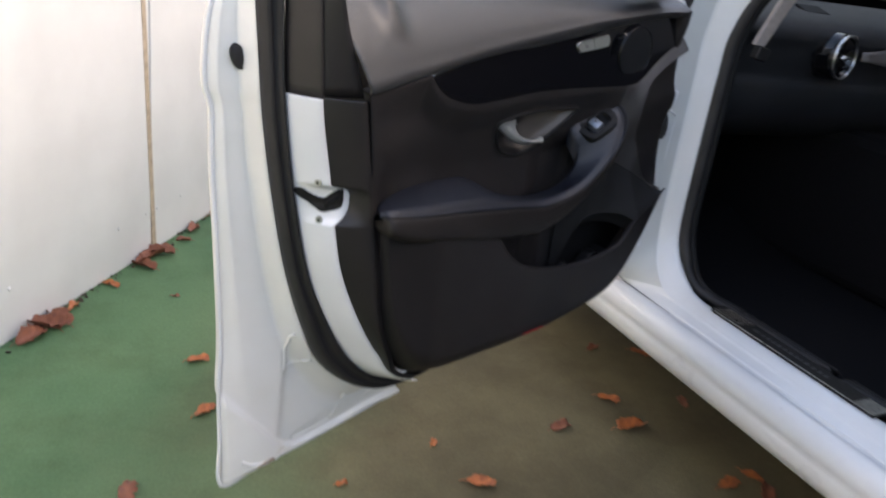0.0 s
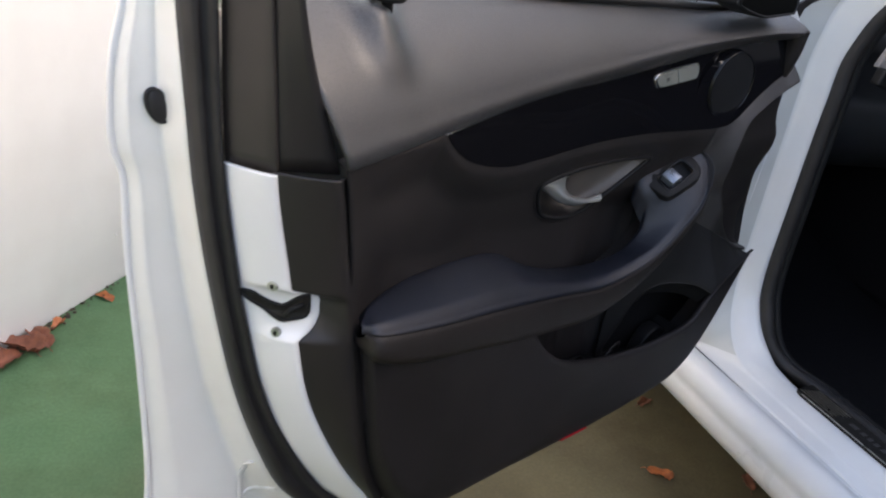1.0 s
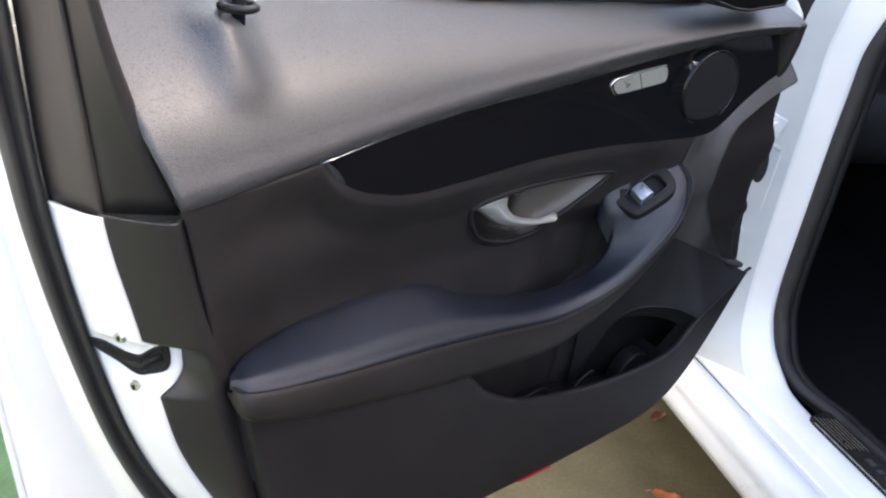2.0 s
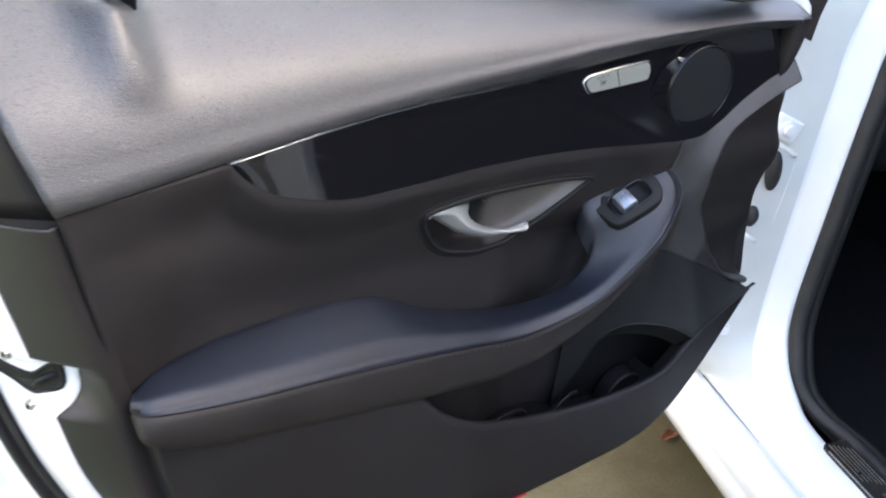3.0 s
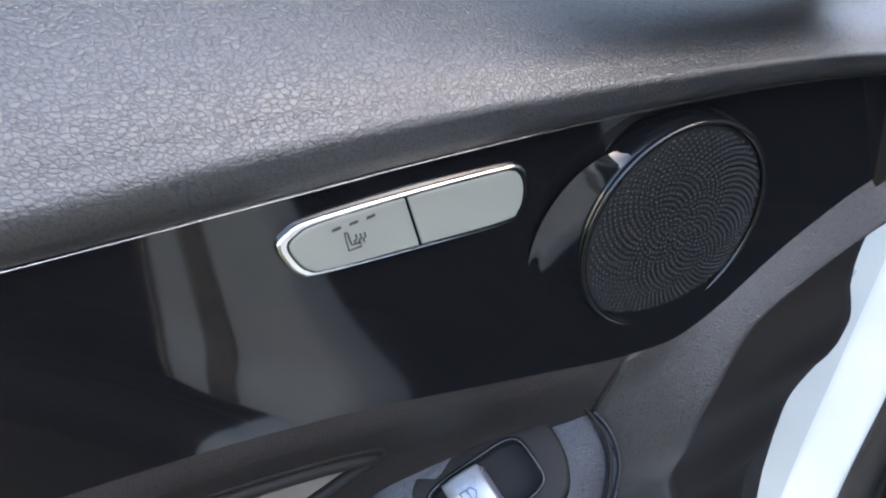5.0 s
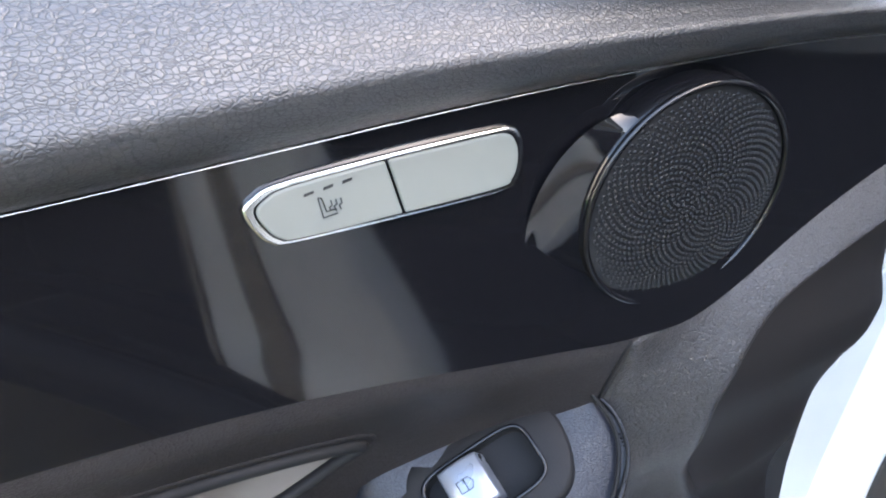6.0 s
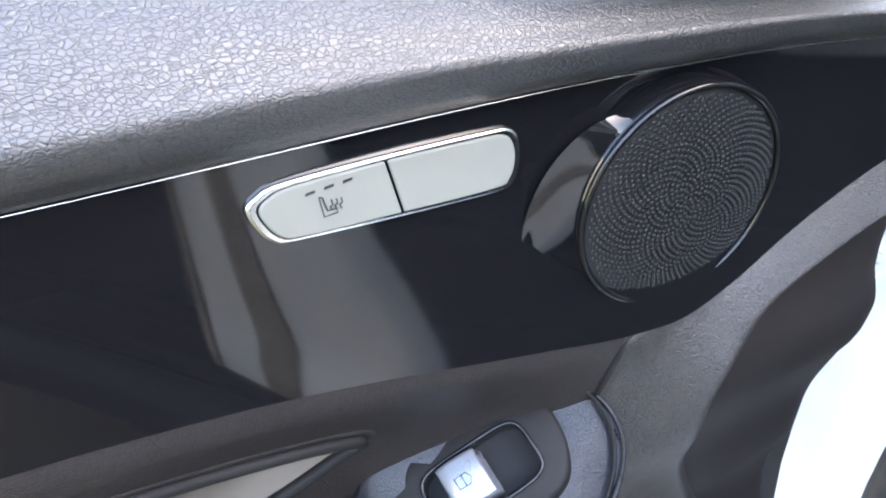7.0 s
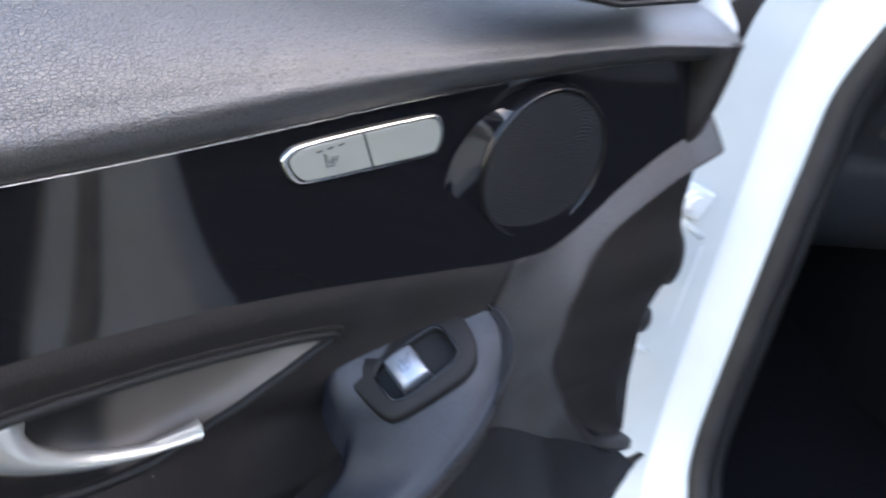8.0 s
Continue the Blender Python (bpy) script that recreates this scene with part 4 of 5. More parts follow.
# armrest: sections from the rear tip up to the switch end; inner line, outer line, under line
ARM = [((0.768, 0.690, 0.000), (0.771, 0.688, 0.006), (0.771, 0.681, 0.008)),
       ((0.745, 0.693, -0.018), (0.756, 0.692, 0.021), (0.762, 0.664, 0.028)),
       ((0.688, 0.695, -0.032), (0.690, 0.684, 0.028), (0.709, 0.648, 0.037)),
       ((0.620, 0.695, -0.034), (0.615, 0.675, 0.030), (0.632, 0.632, 0.040)),
       ((0.551, 0.687, -0.036), (0.545, 0.665, 0.030), (0.555, 0.614, 0.040)),
       ((0.478, 0.650, -0.036), (0.470, 0.654, 0.031), (0.480, 0.602, 0.038)),
       ((0.420, 0.634, -0.034), (0.400, 0.645, 0.032), (0.410, 0.595, 0.036)),
       ((0.372, 0.635, -0.020), (0.345, 0.651, 0.033), (0.350, 0.607, 0.034)),
       ((0.327, 0.650, -0.007), (0.302, 0.669, 0.035), (0.300, 0.636, 0.034)),
       ((0.299, 0.680, -0.003), (0.268, 0.697, 0.036), (0.262, 0.674, 0.034)),
       ((0.292, 0.710, -0.004), (0.242, 0.722, 0.034), (0.236, 0.703, 0.032)),
       ((0.299, 0.729, -0.012), (0.226, 0.740, 0.028), (0.219, 0.724, 0.024)),
       ((0.299, 0.745, -0.024), (0.213, 0.755, 0.020), (0.206, 0.742, 0.014)),
       ((0.274, 0.759, -0.028), (0.208, 0.768, 0.012), (0.201, 0.757, 0.006)),
       ((0.246, 0.774, -0.026), (0.211, 0.779, 0.002), (0.205, 0.772, -0.004)),
       ((0.226, 0.782, -0.022), (0.219, 0.784, -0.012), (0.214, 0.781, -0.014))]
NS = 150
A_in, A_out, A_un = (chain([s[k] for s in ARM], NS) for k in range(3))
rows = []
for ka, (a, b2, c2) in enumerate(zip(A_in, A_out, A_un)):
    deep = 0.016 * smooth(0.45, 0.30, ka / NS)
    row = [d(a[0] - 0.001, a[1] - 0.030, wref(a[0]) + a[2] - 0.004 - deep), d(a[0], a[1] - 0.010, wref(a[0]) + a[2] - 0.003 - deep)]
    for f in [0.0, 0.045, 0.09, 0.18, 0.3, 0.42, 0.54, 0.66, 0.76, 0.82, 0.88, 0.93, 0.97, 1.0]:
        q = a + (b2 - a) * f
        crown = 0.0010 * math.sin(f * math.pi) ** 0.8 * min(1.0, np.linalg.norm(b2 - a) / 0.05)
        roll = 0.0065 * max(0.0, (f - 0.80) / 0.20) ** 2 + 0.004 * max(0.0, 1 - f / 0.09) ** 2
        row.append(d(q[0], q[1] + crown - roll, wref(q[0]) + q[2]))
    e = b2 + (c2 - b2) * 0.17
    row += [d(e[0], e[1], wref(e[0]) + e[2] + 0.0035), d(e[0], e[1] - 0.0012, wref(e[0]) + e[2] + 0.0015), d(e[0], e[1] - 0.0026, wref(e[0]) + e[2] + 0.0038)]
    for f in np.linspace(0.32, 0.95, 6):
        q = b2 + (c2 - b2) * f
        row.append(d(q[0], q[1], wref(q[0]) + q[2] + 0.0045 * math.sin(f * math.pi) ** 0.6))
    for dw, dv in ((-0.006, -0.004), (-0.03, -0.003), (-0.07, 0.004)):
        row.append(d(c2[0], c2[1] + dv, wref(c2[0]) + c2[2] + dw))
    rows.append(row)


def under_switch(c):
    q = c - PC
    return abs(q.dot(nrm)) < 0.02 and abs(q.dot(long_ax) + 0.004) < 0.0265 and abs(q.dot(cross_ax) - 0.0008) < 0.0160


arm = part("armrest", sheet([row[:18] for row in rows], (0, -0.6, 0.8), skip=under_switch), ARM_SKY_SHEEN, door, "black padded leatherette armrest")
part("armrest_side", sheet([row[17:] for row in rows], (0, -0.8, -0.2)), ARM_SIDE, arm, "dark armrest side below the seam, without the sky tint")
thread = []
for a, b2, c2 in zip(A_in, A_out, A_un):
    e = b2 + (c2 - b2) * 0.17
    thread.append(d(e[0], e[1] - 0.0052, wref(e[0]) + e[2] + 0.0042))
stitches = []
for k in range(8, NS - 14):
    p, q = thread[k], thread[k + 1]
    stitches.append(tube([p + (q - p) * 0.12, p + (q - p) * 0.72], 0.00055, 5))
part("stitching", merge(*stitches), DULL, arm, "dark stitch line")
part("arm_piping", tube([p + Vector((0, 0.0018, 0.0042)) for p in thread], 0.0008, 5), DULL, arm)

# switch plate on the armrest's upper end
PLATE = [tuple(p) for p in chain([(-0.038, -0.023), (-0.024, -0.0232), (-0.004, -0.0205), (0.016, -0.0170), (0.027, -0.0140), (0.0322, -0.008), (0.0325, 0.001), (0.0298, 0.011), (0.0238, 0.0190),
                                  (0.014, 0.0225), (0.0, 0.0225), (-0.028, 0.0195), (-0.036, 0.013), (-0.0395, -0.004), (-0.0405, -0.017)], 72, closed=True)]


def plate_inset(by):
    return [(-0.003 + (a + 0.003) * (1 - by / 0.036), b * (1 - by / 0.022)) for a, b in PLATE]


OPEN = (0.0222, 0.0117)


def hole(k, h):
    out = []
    for a, b in PLATE:
        an = math.atan2(b / OPEN[1], (a + 0.004) / OPEN[0])
        c, q = math.cos(an), math.sin(an)
        r = 1 / (abs(c) ** 5 + abs(q) ** 5) ** 0.2
        out.append(PC + long_ax * (-0.004 + (OPEN[0] + k) * r * c) + cross_ax * (0.0008 + (OPEN[1] + k) * r * q) + nrm * h)
    return out


rings = [[PC + long_ax * a + cross_ax * b + nrm * h for a, b in plate_inset(by)] for by, h in ((0.0, -0.014), (0.0, -0.0046), (0.0006, -0.0034), (0.0016, -0.0026))]
rings += [hole(0.0018, -0.0016), hole(0.0008, -0.0016), hole(0.0004, -0.0105)]
switch = part("switch_plate", sheet(rings, nrm, closed=True), DULL, door, "black window switch surround")
part("switch_rim", tube(hole(0.0010, -0.0014), 0.0009, 6, closed=True), PIANO, switch)
part("switch_well", slab(hole(0.0004, 0.0), nrm * -0.0115, nrm * -0.0100), DULL, switch, "dull black switch well", shade=False)
cap = chain([(0.2215, 0.7870, -0.0170), (0.2125, 0.7760, -0.0075), (0.2098, 0.7670, -0.0008), (0.2122, 0.7570, 0.0060), (0.2172, 0.7475, 0.0112), (0.226, 0.7365, 0.0190)], 40)
part("cap_seam", tube([d(*p) for p in cap], 0.0009, 6), DULL, arm, "sewn seam round the armrest's end")
rk = bmesh.new()
prof = [(-0.0192, -0.0090), (-0.0185, 0.0030), (-0.0130, 0.0050), (-0.0065, 0.0044), (-0.0015, 0.0022), (0.0002, -0.0090)]
sd = [[PC + long_ax * a + cross_ax * b + nrm * h for a, h in prof] for b in (-0.0098, -0.0088, 0.0088, 0.0098)]
for i in (0, 3):
    sd[i] = [p - nrm * 0.0012 for p in sd[i]]
rk = sheet(sd, nrm)
rk.verts.ensure_lookup_table()
for i in (0, 3):
    rk.faces.new([rk.verts[i * 6 + k] for k in range(6)])
bmesh.ops.recalc_face_normals(rk, faces=rk.faces[:])
bevelled(part("window_switch", rk, SILVER_SWITCH, switch, "pale silver window switch"), 0.001)

# window symbol on the switch
def on_switch(a, b):
    f = np.interp(a, [q[0] for q in prof], [q[1] for q in prof])
    return PC + long_ax * a + cross_ax * b + nrm * (f + 0.0002)


sym = [[(-0.0135, -0.0022), (-0.0085, -0.0022), (-0.0072, 0.0), (-0.0085, 0.0024), (-0.0135, 0.0024), (-0.0135, -0.0022)], [(-0.0104, -0.0022), (-0.0104, 0.0024)]]
part("window_symbol", merge(*[tube([on_switch(a, b) for a, b in ln], 0.0002, 5) for ln in sym]), PRINT, switch, "small window symbol")

# grip recess and pull handle
def grip_w(u, v):
    return card_w(u, v)


gp = [(u, v) for u, v in GRIP]
rim = [d(u, v, grip_w(u, v) + 0.0015) for u, v in gp]
collar = [[d(u, v, grip_w(u, v) + h) for u, v in spread(GRIP, by)] for by, h in ((0.0075, -0.002), (0.0062, 0.0003), (0.004, 0.0005), (0.0, 0.0006), (-0.002, -0.001))]
handle = part("handle_rim", tube(rim, 0.0026, 10, closed=True), DULL, door, "black door handle surround")
part("handle_collar", sheet(collar, IN, closed=True), CARD, handle)
gc = np.mean(np.array(gp), axis=0)
rows = []
for f, dep in ((1.0, 0.001), (0.97, -0.006), (0.9, -0.014), (0.75, -0.019), (0.5, -0.022), (0.25, -0.024), (0.02, -0.0245)):
    row = []
    for u, v in gp:
        q = gc + (np.array((u, v)) - gc) * f
        row.append(d(q[0], q[1], grip_w(q[0], q[1]) + dep + (0.010 * smooth(0.40, 0.31, q[0]) * (1 - f * 0.3) - 0.016 * smooth(0.40, 0.44, q[0]) * (1 - f * f)) * (0 if f > 0.98 else 1)))
    rows.append(row)
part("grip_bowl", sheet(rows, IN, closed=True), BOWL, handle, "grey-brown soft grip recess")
up = [(0.4984, 0.7600), (0.4885, 0.7645), (0.4565, 0.7662), (0.4530, 0.7550), (0.4466, 0.7460), (0.4314, 0.7365), (0.4010, 0.7285), (0.3735, 0.7262)]
dn = [(0.4978, 0.7575), (0.4910, 0.7535), (0.4818, 0.7474), (0.4590, 0.7330), (0.4298, 0.7232), (0.4100, 0.7207), (0.3940, 0.7210), (0.3728, 0.7248)]
a, b2 = chain(up, 40), chain(dn, 40)
rows = []
for k, (p, q) in enumerate(zip(a, b2)):
    f = k / 39
    row = []
    for j in range(9):
        t = j / 8
        m_ = p + (q - p) * t
        row.append(d(m_[0], m_[1], grip_w(0.44, 0.74) + 0.001 + 0.0075 * math.sin(math.pi * min(1, 0.12 + t * 0.88)) - 0.009 * f ** 2 + 0.022 * (m_[0] - 0.44) * 0.6))
    rows.append(row)
lever = part("door_handle", sheet(rows, IN), LEVER, handle, "satin silver pull handle")
thicken(lever, 0.005)

# seat heating switch
def pod_w(u, v):
    a, b = insert_w(0.270, 0.88), insert_w(0.356, 0.88)
    return a + (b - a) * (u - 0.270) / 0.086 + 0.0002 - LEAN * (v - 0.88)


POD = [(0.3560, 0.8765), (0.3535, 0.8803), (0.346, 0.8838), (0.316, 0.8895), (0.284, 0.8945), (0.2755, 0.8950), (0.2715, 0.8915), (0.2700, 0.8850), (0.2712, 0.8782), (0.2765, 0.8748), (0.310, 0.8700), (0.342, 0.8660), (0.3490, 0.8668), (0.3535, 0.8712)]
POD = [(0.313 + (p[0] - 0.313) * 0.985, 0.8806 + (p[1] - 0.8806) * 0.98) for p in chain(POD, 96, closed=True)]
pod = bevelled(part("seat_switch", slab([d(u, v, pod_w(u, v)) for u, v in POD], (0, 0.003, 0), (0, -0.0014, 0)), CHROME, door, "seat heating switch in a satin chrome frame"), 0.0011, 4)
pod.modifiers["edges"].harden_normals = True


def mid_v(u):
    return 0.8806 - (u - 0.313) * 0.105


def shrink(k):
    return [(0.313 + (u - 0.313) * ((0.92 if u > 0.313 else 0.94) + k), mid_v(u) + (v - mid_v(u)) * (0.84 + 2 * k)) for u, v in POD]


part("button_gap", slab([d(u, v, pod_w(u, v)) for u, v in shrink(0.016)], (0, 0, 0), (0, -0.00146, 0)), PIANO, pod, shade=False)
split = lambda v: 0.3132 + (v - 0.880) * 0.42
inner = shrink(0.0)


def clipped(poly, side):
    """The piece of a polygon on one side of the joint between the buttons."""
    out = []
    val = lambda p: side * (p[0] - split(p[1])) - 0.00045
    for p, q in zip(poly, poly[1:] + poly[:1]):
        a, b = val(p), val(q)
        if a >= 0:
            out.append(p)
        if a * b < 0:
            f = a / (a - b)
            out.append((p[0] + (q[0] - p[0]) * f, p[1] + (q[1] - p[1]) * f))
    return out


lft, rgt = clipped(inner, 1), clipped(inner, -1)
for pts, nm in ((lft, "left"), (rgt, "right")):
    key = part("button", slab([d(u, v, pod_w(u, v)) for u, v in pts], (0, 0.002, 0), (0, -0.0020, 0)), CREAM, pod, "pale button with a seat symbol" if nm == "left" else "plain pale button", shade=False)
    bevelled(key, 0.0006)
    if nm == "left":
        KEY_W = 0.0022
        marks = []
        for u in (0.3383, 0.3330, 0.3277):
            v = 0.8819 + (0.3330 - u) * 0.26
            q = [(u + 0.0013, v - 0.00035 - 0.0004), (u - 0.0013, v - 0.00035 + 0.0004), (u - 0.0013, v + 0.00035 + 0.0004), (u + 0.0013, v + 0.00035 - 0.0004)]
            marks.append(slab([d(a_, b_, pod_w(a_, b_) + KEY_W) for a_, b_ in q], (0, 0.0003, 0), (0, -0.00012, 0)))
        part("mark", merge(*marks), PRINT, pod, "three small dark dashes", shade=False)
        seat = [[(0.3358, 0.8791), (0.3348, 0.8790), (0.3332, 0.8751), (0.3308, 0.8756), (0.3300, 0.8744), (0.3340, 0.8734), (0.3358, 0.8791)],
                [(0.3322, 0.8782), (0.3317, 0.8768), (0.3325, 0.8762), (0.3320, 0.8754)], [(0.3308, 0.8784), (0.3303, 0.8770), (0.3311, 0.8764), (0.3304, 0.8753)],
                [(0.3294, 0.8786), (0.3289, 0.8772), (0.3297, 0.8766), (0.3290, 0.8754)]]
        part("seat_symbol", merge(*[tube([d(a_, b_, pod_w(a_, b_) + KEY_W) for a_, b_ in ln], 0.00022, 5) for ln in seat]), PRINT, pod, "seat heating symbol")

# midrange speaker in the insert
SC, SR, SQ = (0.2052, 0.8690), 0.0405, 0.985
def spk(u, v, h):
    return d(u, v, insert_w(SC[0], SC[1]) + 0.0035 + h + (SC[0] - u) * 0.04 + 0.02 * (v - SC[1]))


dome = []
for r in np.linspace(0.001, 1, 14):
    dome.append([spk(SC[0] + SR * r * math.cos(a), SC[1] + SQ * SR * r * math.sin(a), 0.0032 - 0.0024 * r ** 4) for a in np.linspace(0, 2 * math.pi, 64, endpoint=False)])
speaker = part("speaker_grille", sheet(dome, IN, closed=True), GRILLE, door, "black perforated round speaker grille")
holes = bmesh.new()
gold = math.pi * (3 - math.sqrt(5))
NH = 1150
for k in range(NH):
    r = math.sqrt((k + 0.5) / NH) * 0.965
    a = k * gold
    uc, vc = SC[0] + SR * r * math.cos(a), SC[1] + SQ * SR * r * math.sin(a)
    hr = 0.00052
    c = spk(uc, vc, 0.0032 - 0.0024 * r ** 4 + 0.00008)
    foot = [holes.verts.new(c + Vector((1.5 * hr * math.cos(b), 0.0, 1.5 * hr * math.sin(b)))) for b in [q * math.pi / 3 for q in range(6)]]
    lip = [holes.verts.new(c + Vector((1.1 * hr * math.cos(b), -0.00022, 1.1 * hr * math.sin(b)))) for b in [q * math.pi / 3 for q in range(6)]]
    pit = [holes.verts.new(c + Vector((0.95 * hr * math.cos(b), -0.00002, 0.95 * hr * math.sin(b)))) for b in [q * math.pi / 3 for q in range(6)]]
    for q in range(6):
        holes.faces.new((foot[q], lip[q], lip[(q + 1) % 6], foot[(q + 1) % 6]))
        holes.faces.new((lip[q], pit[q], pit[(q + 1) % 6], lip[(q + 1) % 6])).material_index = 1
    holes.faces.new(pit).material_index = 1
bmesh.ops.recalc_face_normals(holes, faces=holes.faces[:])
grille_mesh = tagged(part("grille_mesh", holes, GRILLE, speaker, shade=False), kind="stuff")
grille_mesh.data.materials.append(PANEL)
for rad, h, tr, mat, nm in ((SR * 1.035, 0.0012, 0.0013, PIANO, "speaker_ring"),):
    part(nm, tube([spk(SC[0] + rad * math.cos(a), SC[1] + SQ * rad * math.sin(a), h) for a in np.linspace(0, 2 * math.pi, 72, endpoint=False)], tr, 8, closed=True), mat, speaker)
part("speaker_collar", sheet([[spk(SC[0] + SR * k * math.cos(a), SC[1] + SQ * SR * k * math.sin(a), h) for a in np.linspace(0, 2 * math.pi, 72, endpoint=False)] for k, h in ((1.035, 0.0010), (1.06, -0.0004), (1.085, -0.0035), (1.10, -0.0085))], IN, closed=True), PIANO, speaker, "gloss black speaker collar")
# moulded thumb crescent beside the grille
rows = []
for k in range(31):
    f = k / 30
    ang = radians(44 - 118 * f)
    wide = 0.0180 * math.sin(f ** 1.15 * math.pi) ** 0.6 + 0.001
    row = []
    for j in range(19):
        t = j / 18
        r = SR * 1.06 + wide * t
        row.append(spk(SC[0] + r * math.cos(ang), SC[1] + SQ * r * math.sin(ang), -0.0004 - 0.0032 * t + 0.0012 * smooth(0.80, 1.0, t) * smooth(0.42, 0.58, f)))
    rows.append(row)
part("crescent", sheet(rows, IN), PIANO, speaker, "gloss black moulded crescent")

# corner speaker on the belt line
sail_pts = [(0.260, 0.965), (0.246, 0.9605), (0.219, 0.955), (0.196, 0.9535), (0.134, 0.960), (0.128, 0.970), (0.134, 1.03), (0.165, 1.07), (0.240, 1.135), (0.258, 1.13)]
sw = lambda u, v: 0.004 + 0.10 * (0.20 - u) * 0.12 - 0.16 * (v - 0.957)
sail = part("corner_speaker", slab([d(u, v, sw(u, v)) for u, v in sail_pts], (0, 0.035, 0), (0, 0, 0)), HARD, door, "black corner speaker cover", shade=False)
bevelled(sail, 0.003, 3)
part("cover_rim", tube([d(u, v, sw(u, v) + 0.0012) for u, v in grow(sail_pts, 0.965)], 0.0015, 8, closed=True), HARD, sail)
gr = []
gpoly = grow(sail_pts, 0.945)
for k in range(95):
    c = 0.10 + k * 0.0028
    seg = []
    for t in np.linspace(-0.1, 0.25, 700):
        u, v = c + 0.10 * t + 0.03, 0.955 + t
        if inside(gpoly, u, v):
            seg.append(d(u, v, sw(u, v) + 0.0006))
    if len(seg) > 3:
        gr.append(tube([seg[0], seg[len(seg) // 2], seg[-1]], 0.0008, 5))
part("speaker_ribs", merge(*gr), DULL, sail, "fine ribbed speaker mesh")

# window glass and frame
gl = [(0.875, 0.93), (0.26, 0.93), (0.262, 1.13), (0.50, 1.29), (0.70, 1.335), (0.845, 1.335)]
pane = part("window_glass", slab([d(u, v, -0.052 - 0.16 * (v - 0.95) * 0.5) for u, v in gl], (0, 0.0045, 0), (0, 0, 0)), GLASS, door, "clear green-tinted window glass", shade=False)
pane.visible_shadow = False
frame_line = [(0.893, 0.95), (0.882, 1.10), (0.865, 1.335), (0.84, 1.365), (0.70, 1.365), (0.49, 1.315), (0.28, 1.175), (0.14, 1.05), (0.06, 0.965), (0.02, 0.93)]
fl = [d(u, v, -0.058 - 0.08 * (v - 0.95)) for u, v in chain(frame_line, 60)]
part("window_frame", tube(fl, 0.019, 10), WHITE, door, "white window frame")
part("belt_strip", tube([d(u, 0.9555, -0.0495) for u in np.linspace(0.12, 0.87, 12)], 0.004, 8), RUBBER, door, "black window belt strip")

# side mirror seen through the glass
mir = bmesh.new()
bmesh.ops.create_uvsphere(mir, u_segments=32, v_segments=18, radius=1.0, matrix=Matrix.LocRotScale(d(0.165, 1.045, -0.225), None, (0.075, 0.115, 0.075)))
for v in mir.verts:
    if -v.co.x > 0.185:
        v.co.x = -0.185
mirror = bevelled(part("side_mirror", mir, WHITE, door, "white side mirror housing"), 0.004)
mg = [d(0.188, 1.045 + 0.058 * math.sin(a) * (1 - 0.1 * math.cos(a)), -0.225 + 0.092 * math.cos(a)) for a in np.linspace(0, 2 * math.pi, 28, endpoint=False)]
part("mirror_glass", slab(mg, (0.004, 0, 0), (-0.002, 0, 0)), MIRROR, mirror, "mirror glass", shade=False)
part("mirror_foot", tube([d(0.17, 0.985, -0.17), d(0.165, 0.965, -0.12), d(0.16, 0.955, -0.07)], [0.026, 0.024, 0.026], 10), HARD, mirror)


# ---- the car beside it ----
# car places: x to the car's right, y to its front, from the foot of the hinge pillar


def seal_line(n=80):
    """Edge of the door opening: down the pillar, round the corner and back along the sill."""
    p = [(0.245, -0.72, 1.335), (0.235, -0.52, 1.29), (0.165, -0.22, 1.14), (0.105, -0.065, 1.0), (0.086, -0.018, 0.90), (0.084, -0.012, 0.80), (0.082, -0.015, 0.62), (0.080, -0.022, 0.46),
         (0.078, -0.048, 0.395), (0.076, -0.095, 0.353), (0.073, -0.16, 0.334), (0.072, -0.35, 0.331), (0.072, -0.62, 0.331), (0.072, -0.85, 0.331)]
    return chain(p, n)


crease = chain([(0.200, -0.70, 1.365), (0.190, -0.48, 1.315), (0.120, -0.17, 1.155), (0.065, -0.015, 1.005), (0.049, 0.014, 0.90), (0.049, 0.016, 0.80), (0.048, 0.012, 0.63), (0.046, 0.004, 0.46),
                (0.036, -0.026, 0.375), (0.024, -0.085, 0.330), (0.024, -0.16, 0.322), (0.024, -0.35, 0.320), (0.024, -0.62, 0.320), (0.024, -0.85, 0.320)], 80)
outer = chain([(0.160, -0.68, 1.395), (0.145, -0.44, 1.345), (0.07, -0.10, 1.19), (-0.030, 0.07, 1.035), (-0.085, 0.050, 0.93), (-0.090, 0.036, 0.80), (-0.090, 0.034, 0.63), (-0.085, 0.030, 0.46),
               (-0.060, 0.028, 0.36), (-0.012, 0.02, 0.312), (-0.008, -0.16, 0.311), (-0.008, -0.35, 0.311), (-0.008, -0.62, 0.311), (-0.008, -0.85, 0.311)], 80)
S = seal_line()
rows = []
for o, c, q in zip(outer, crease, S):
    row = [o + (c - o) * f for f in np.linspace(0, 0.92, 6)]
    row += [c + np.array((-0.002, 0, 0)), c + np.array((0.003, -0.001, 0.0015))]
    row += [c + (q - c) * f + np.array((0, 0, 0.004 * math.sin(f * math.pi))) for f in np.linspace(0.15, 1, 6)]
    row.append(q + np.array((0.012, 0, -0.012)))
    rows.append(row)
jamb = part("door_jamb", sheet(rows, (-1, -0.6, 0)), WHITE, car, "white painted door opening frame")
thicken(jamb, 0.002)
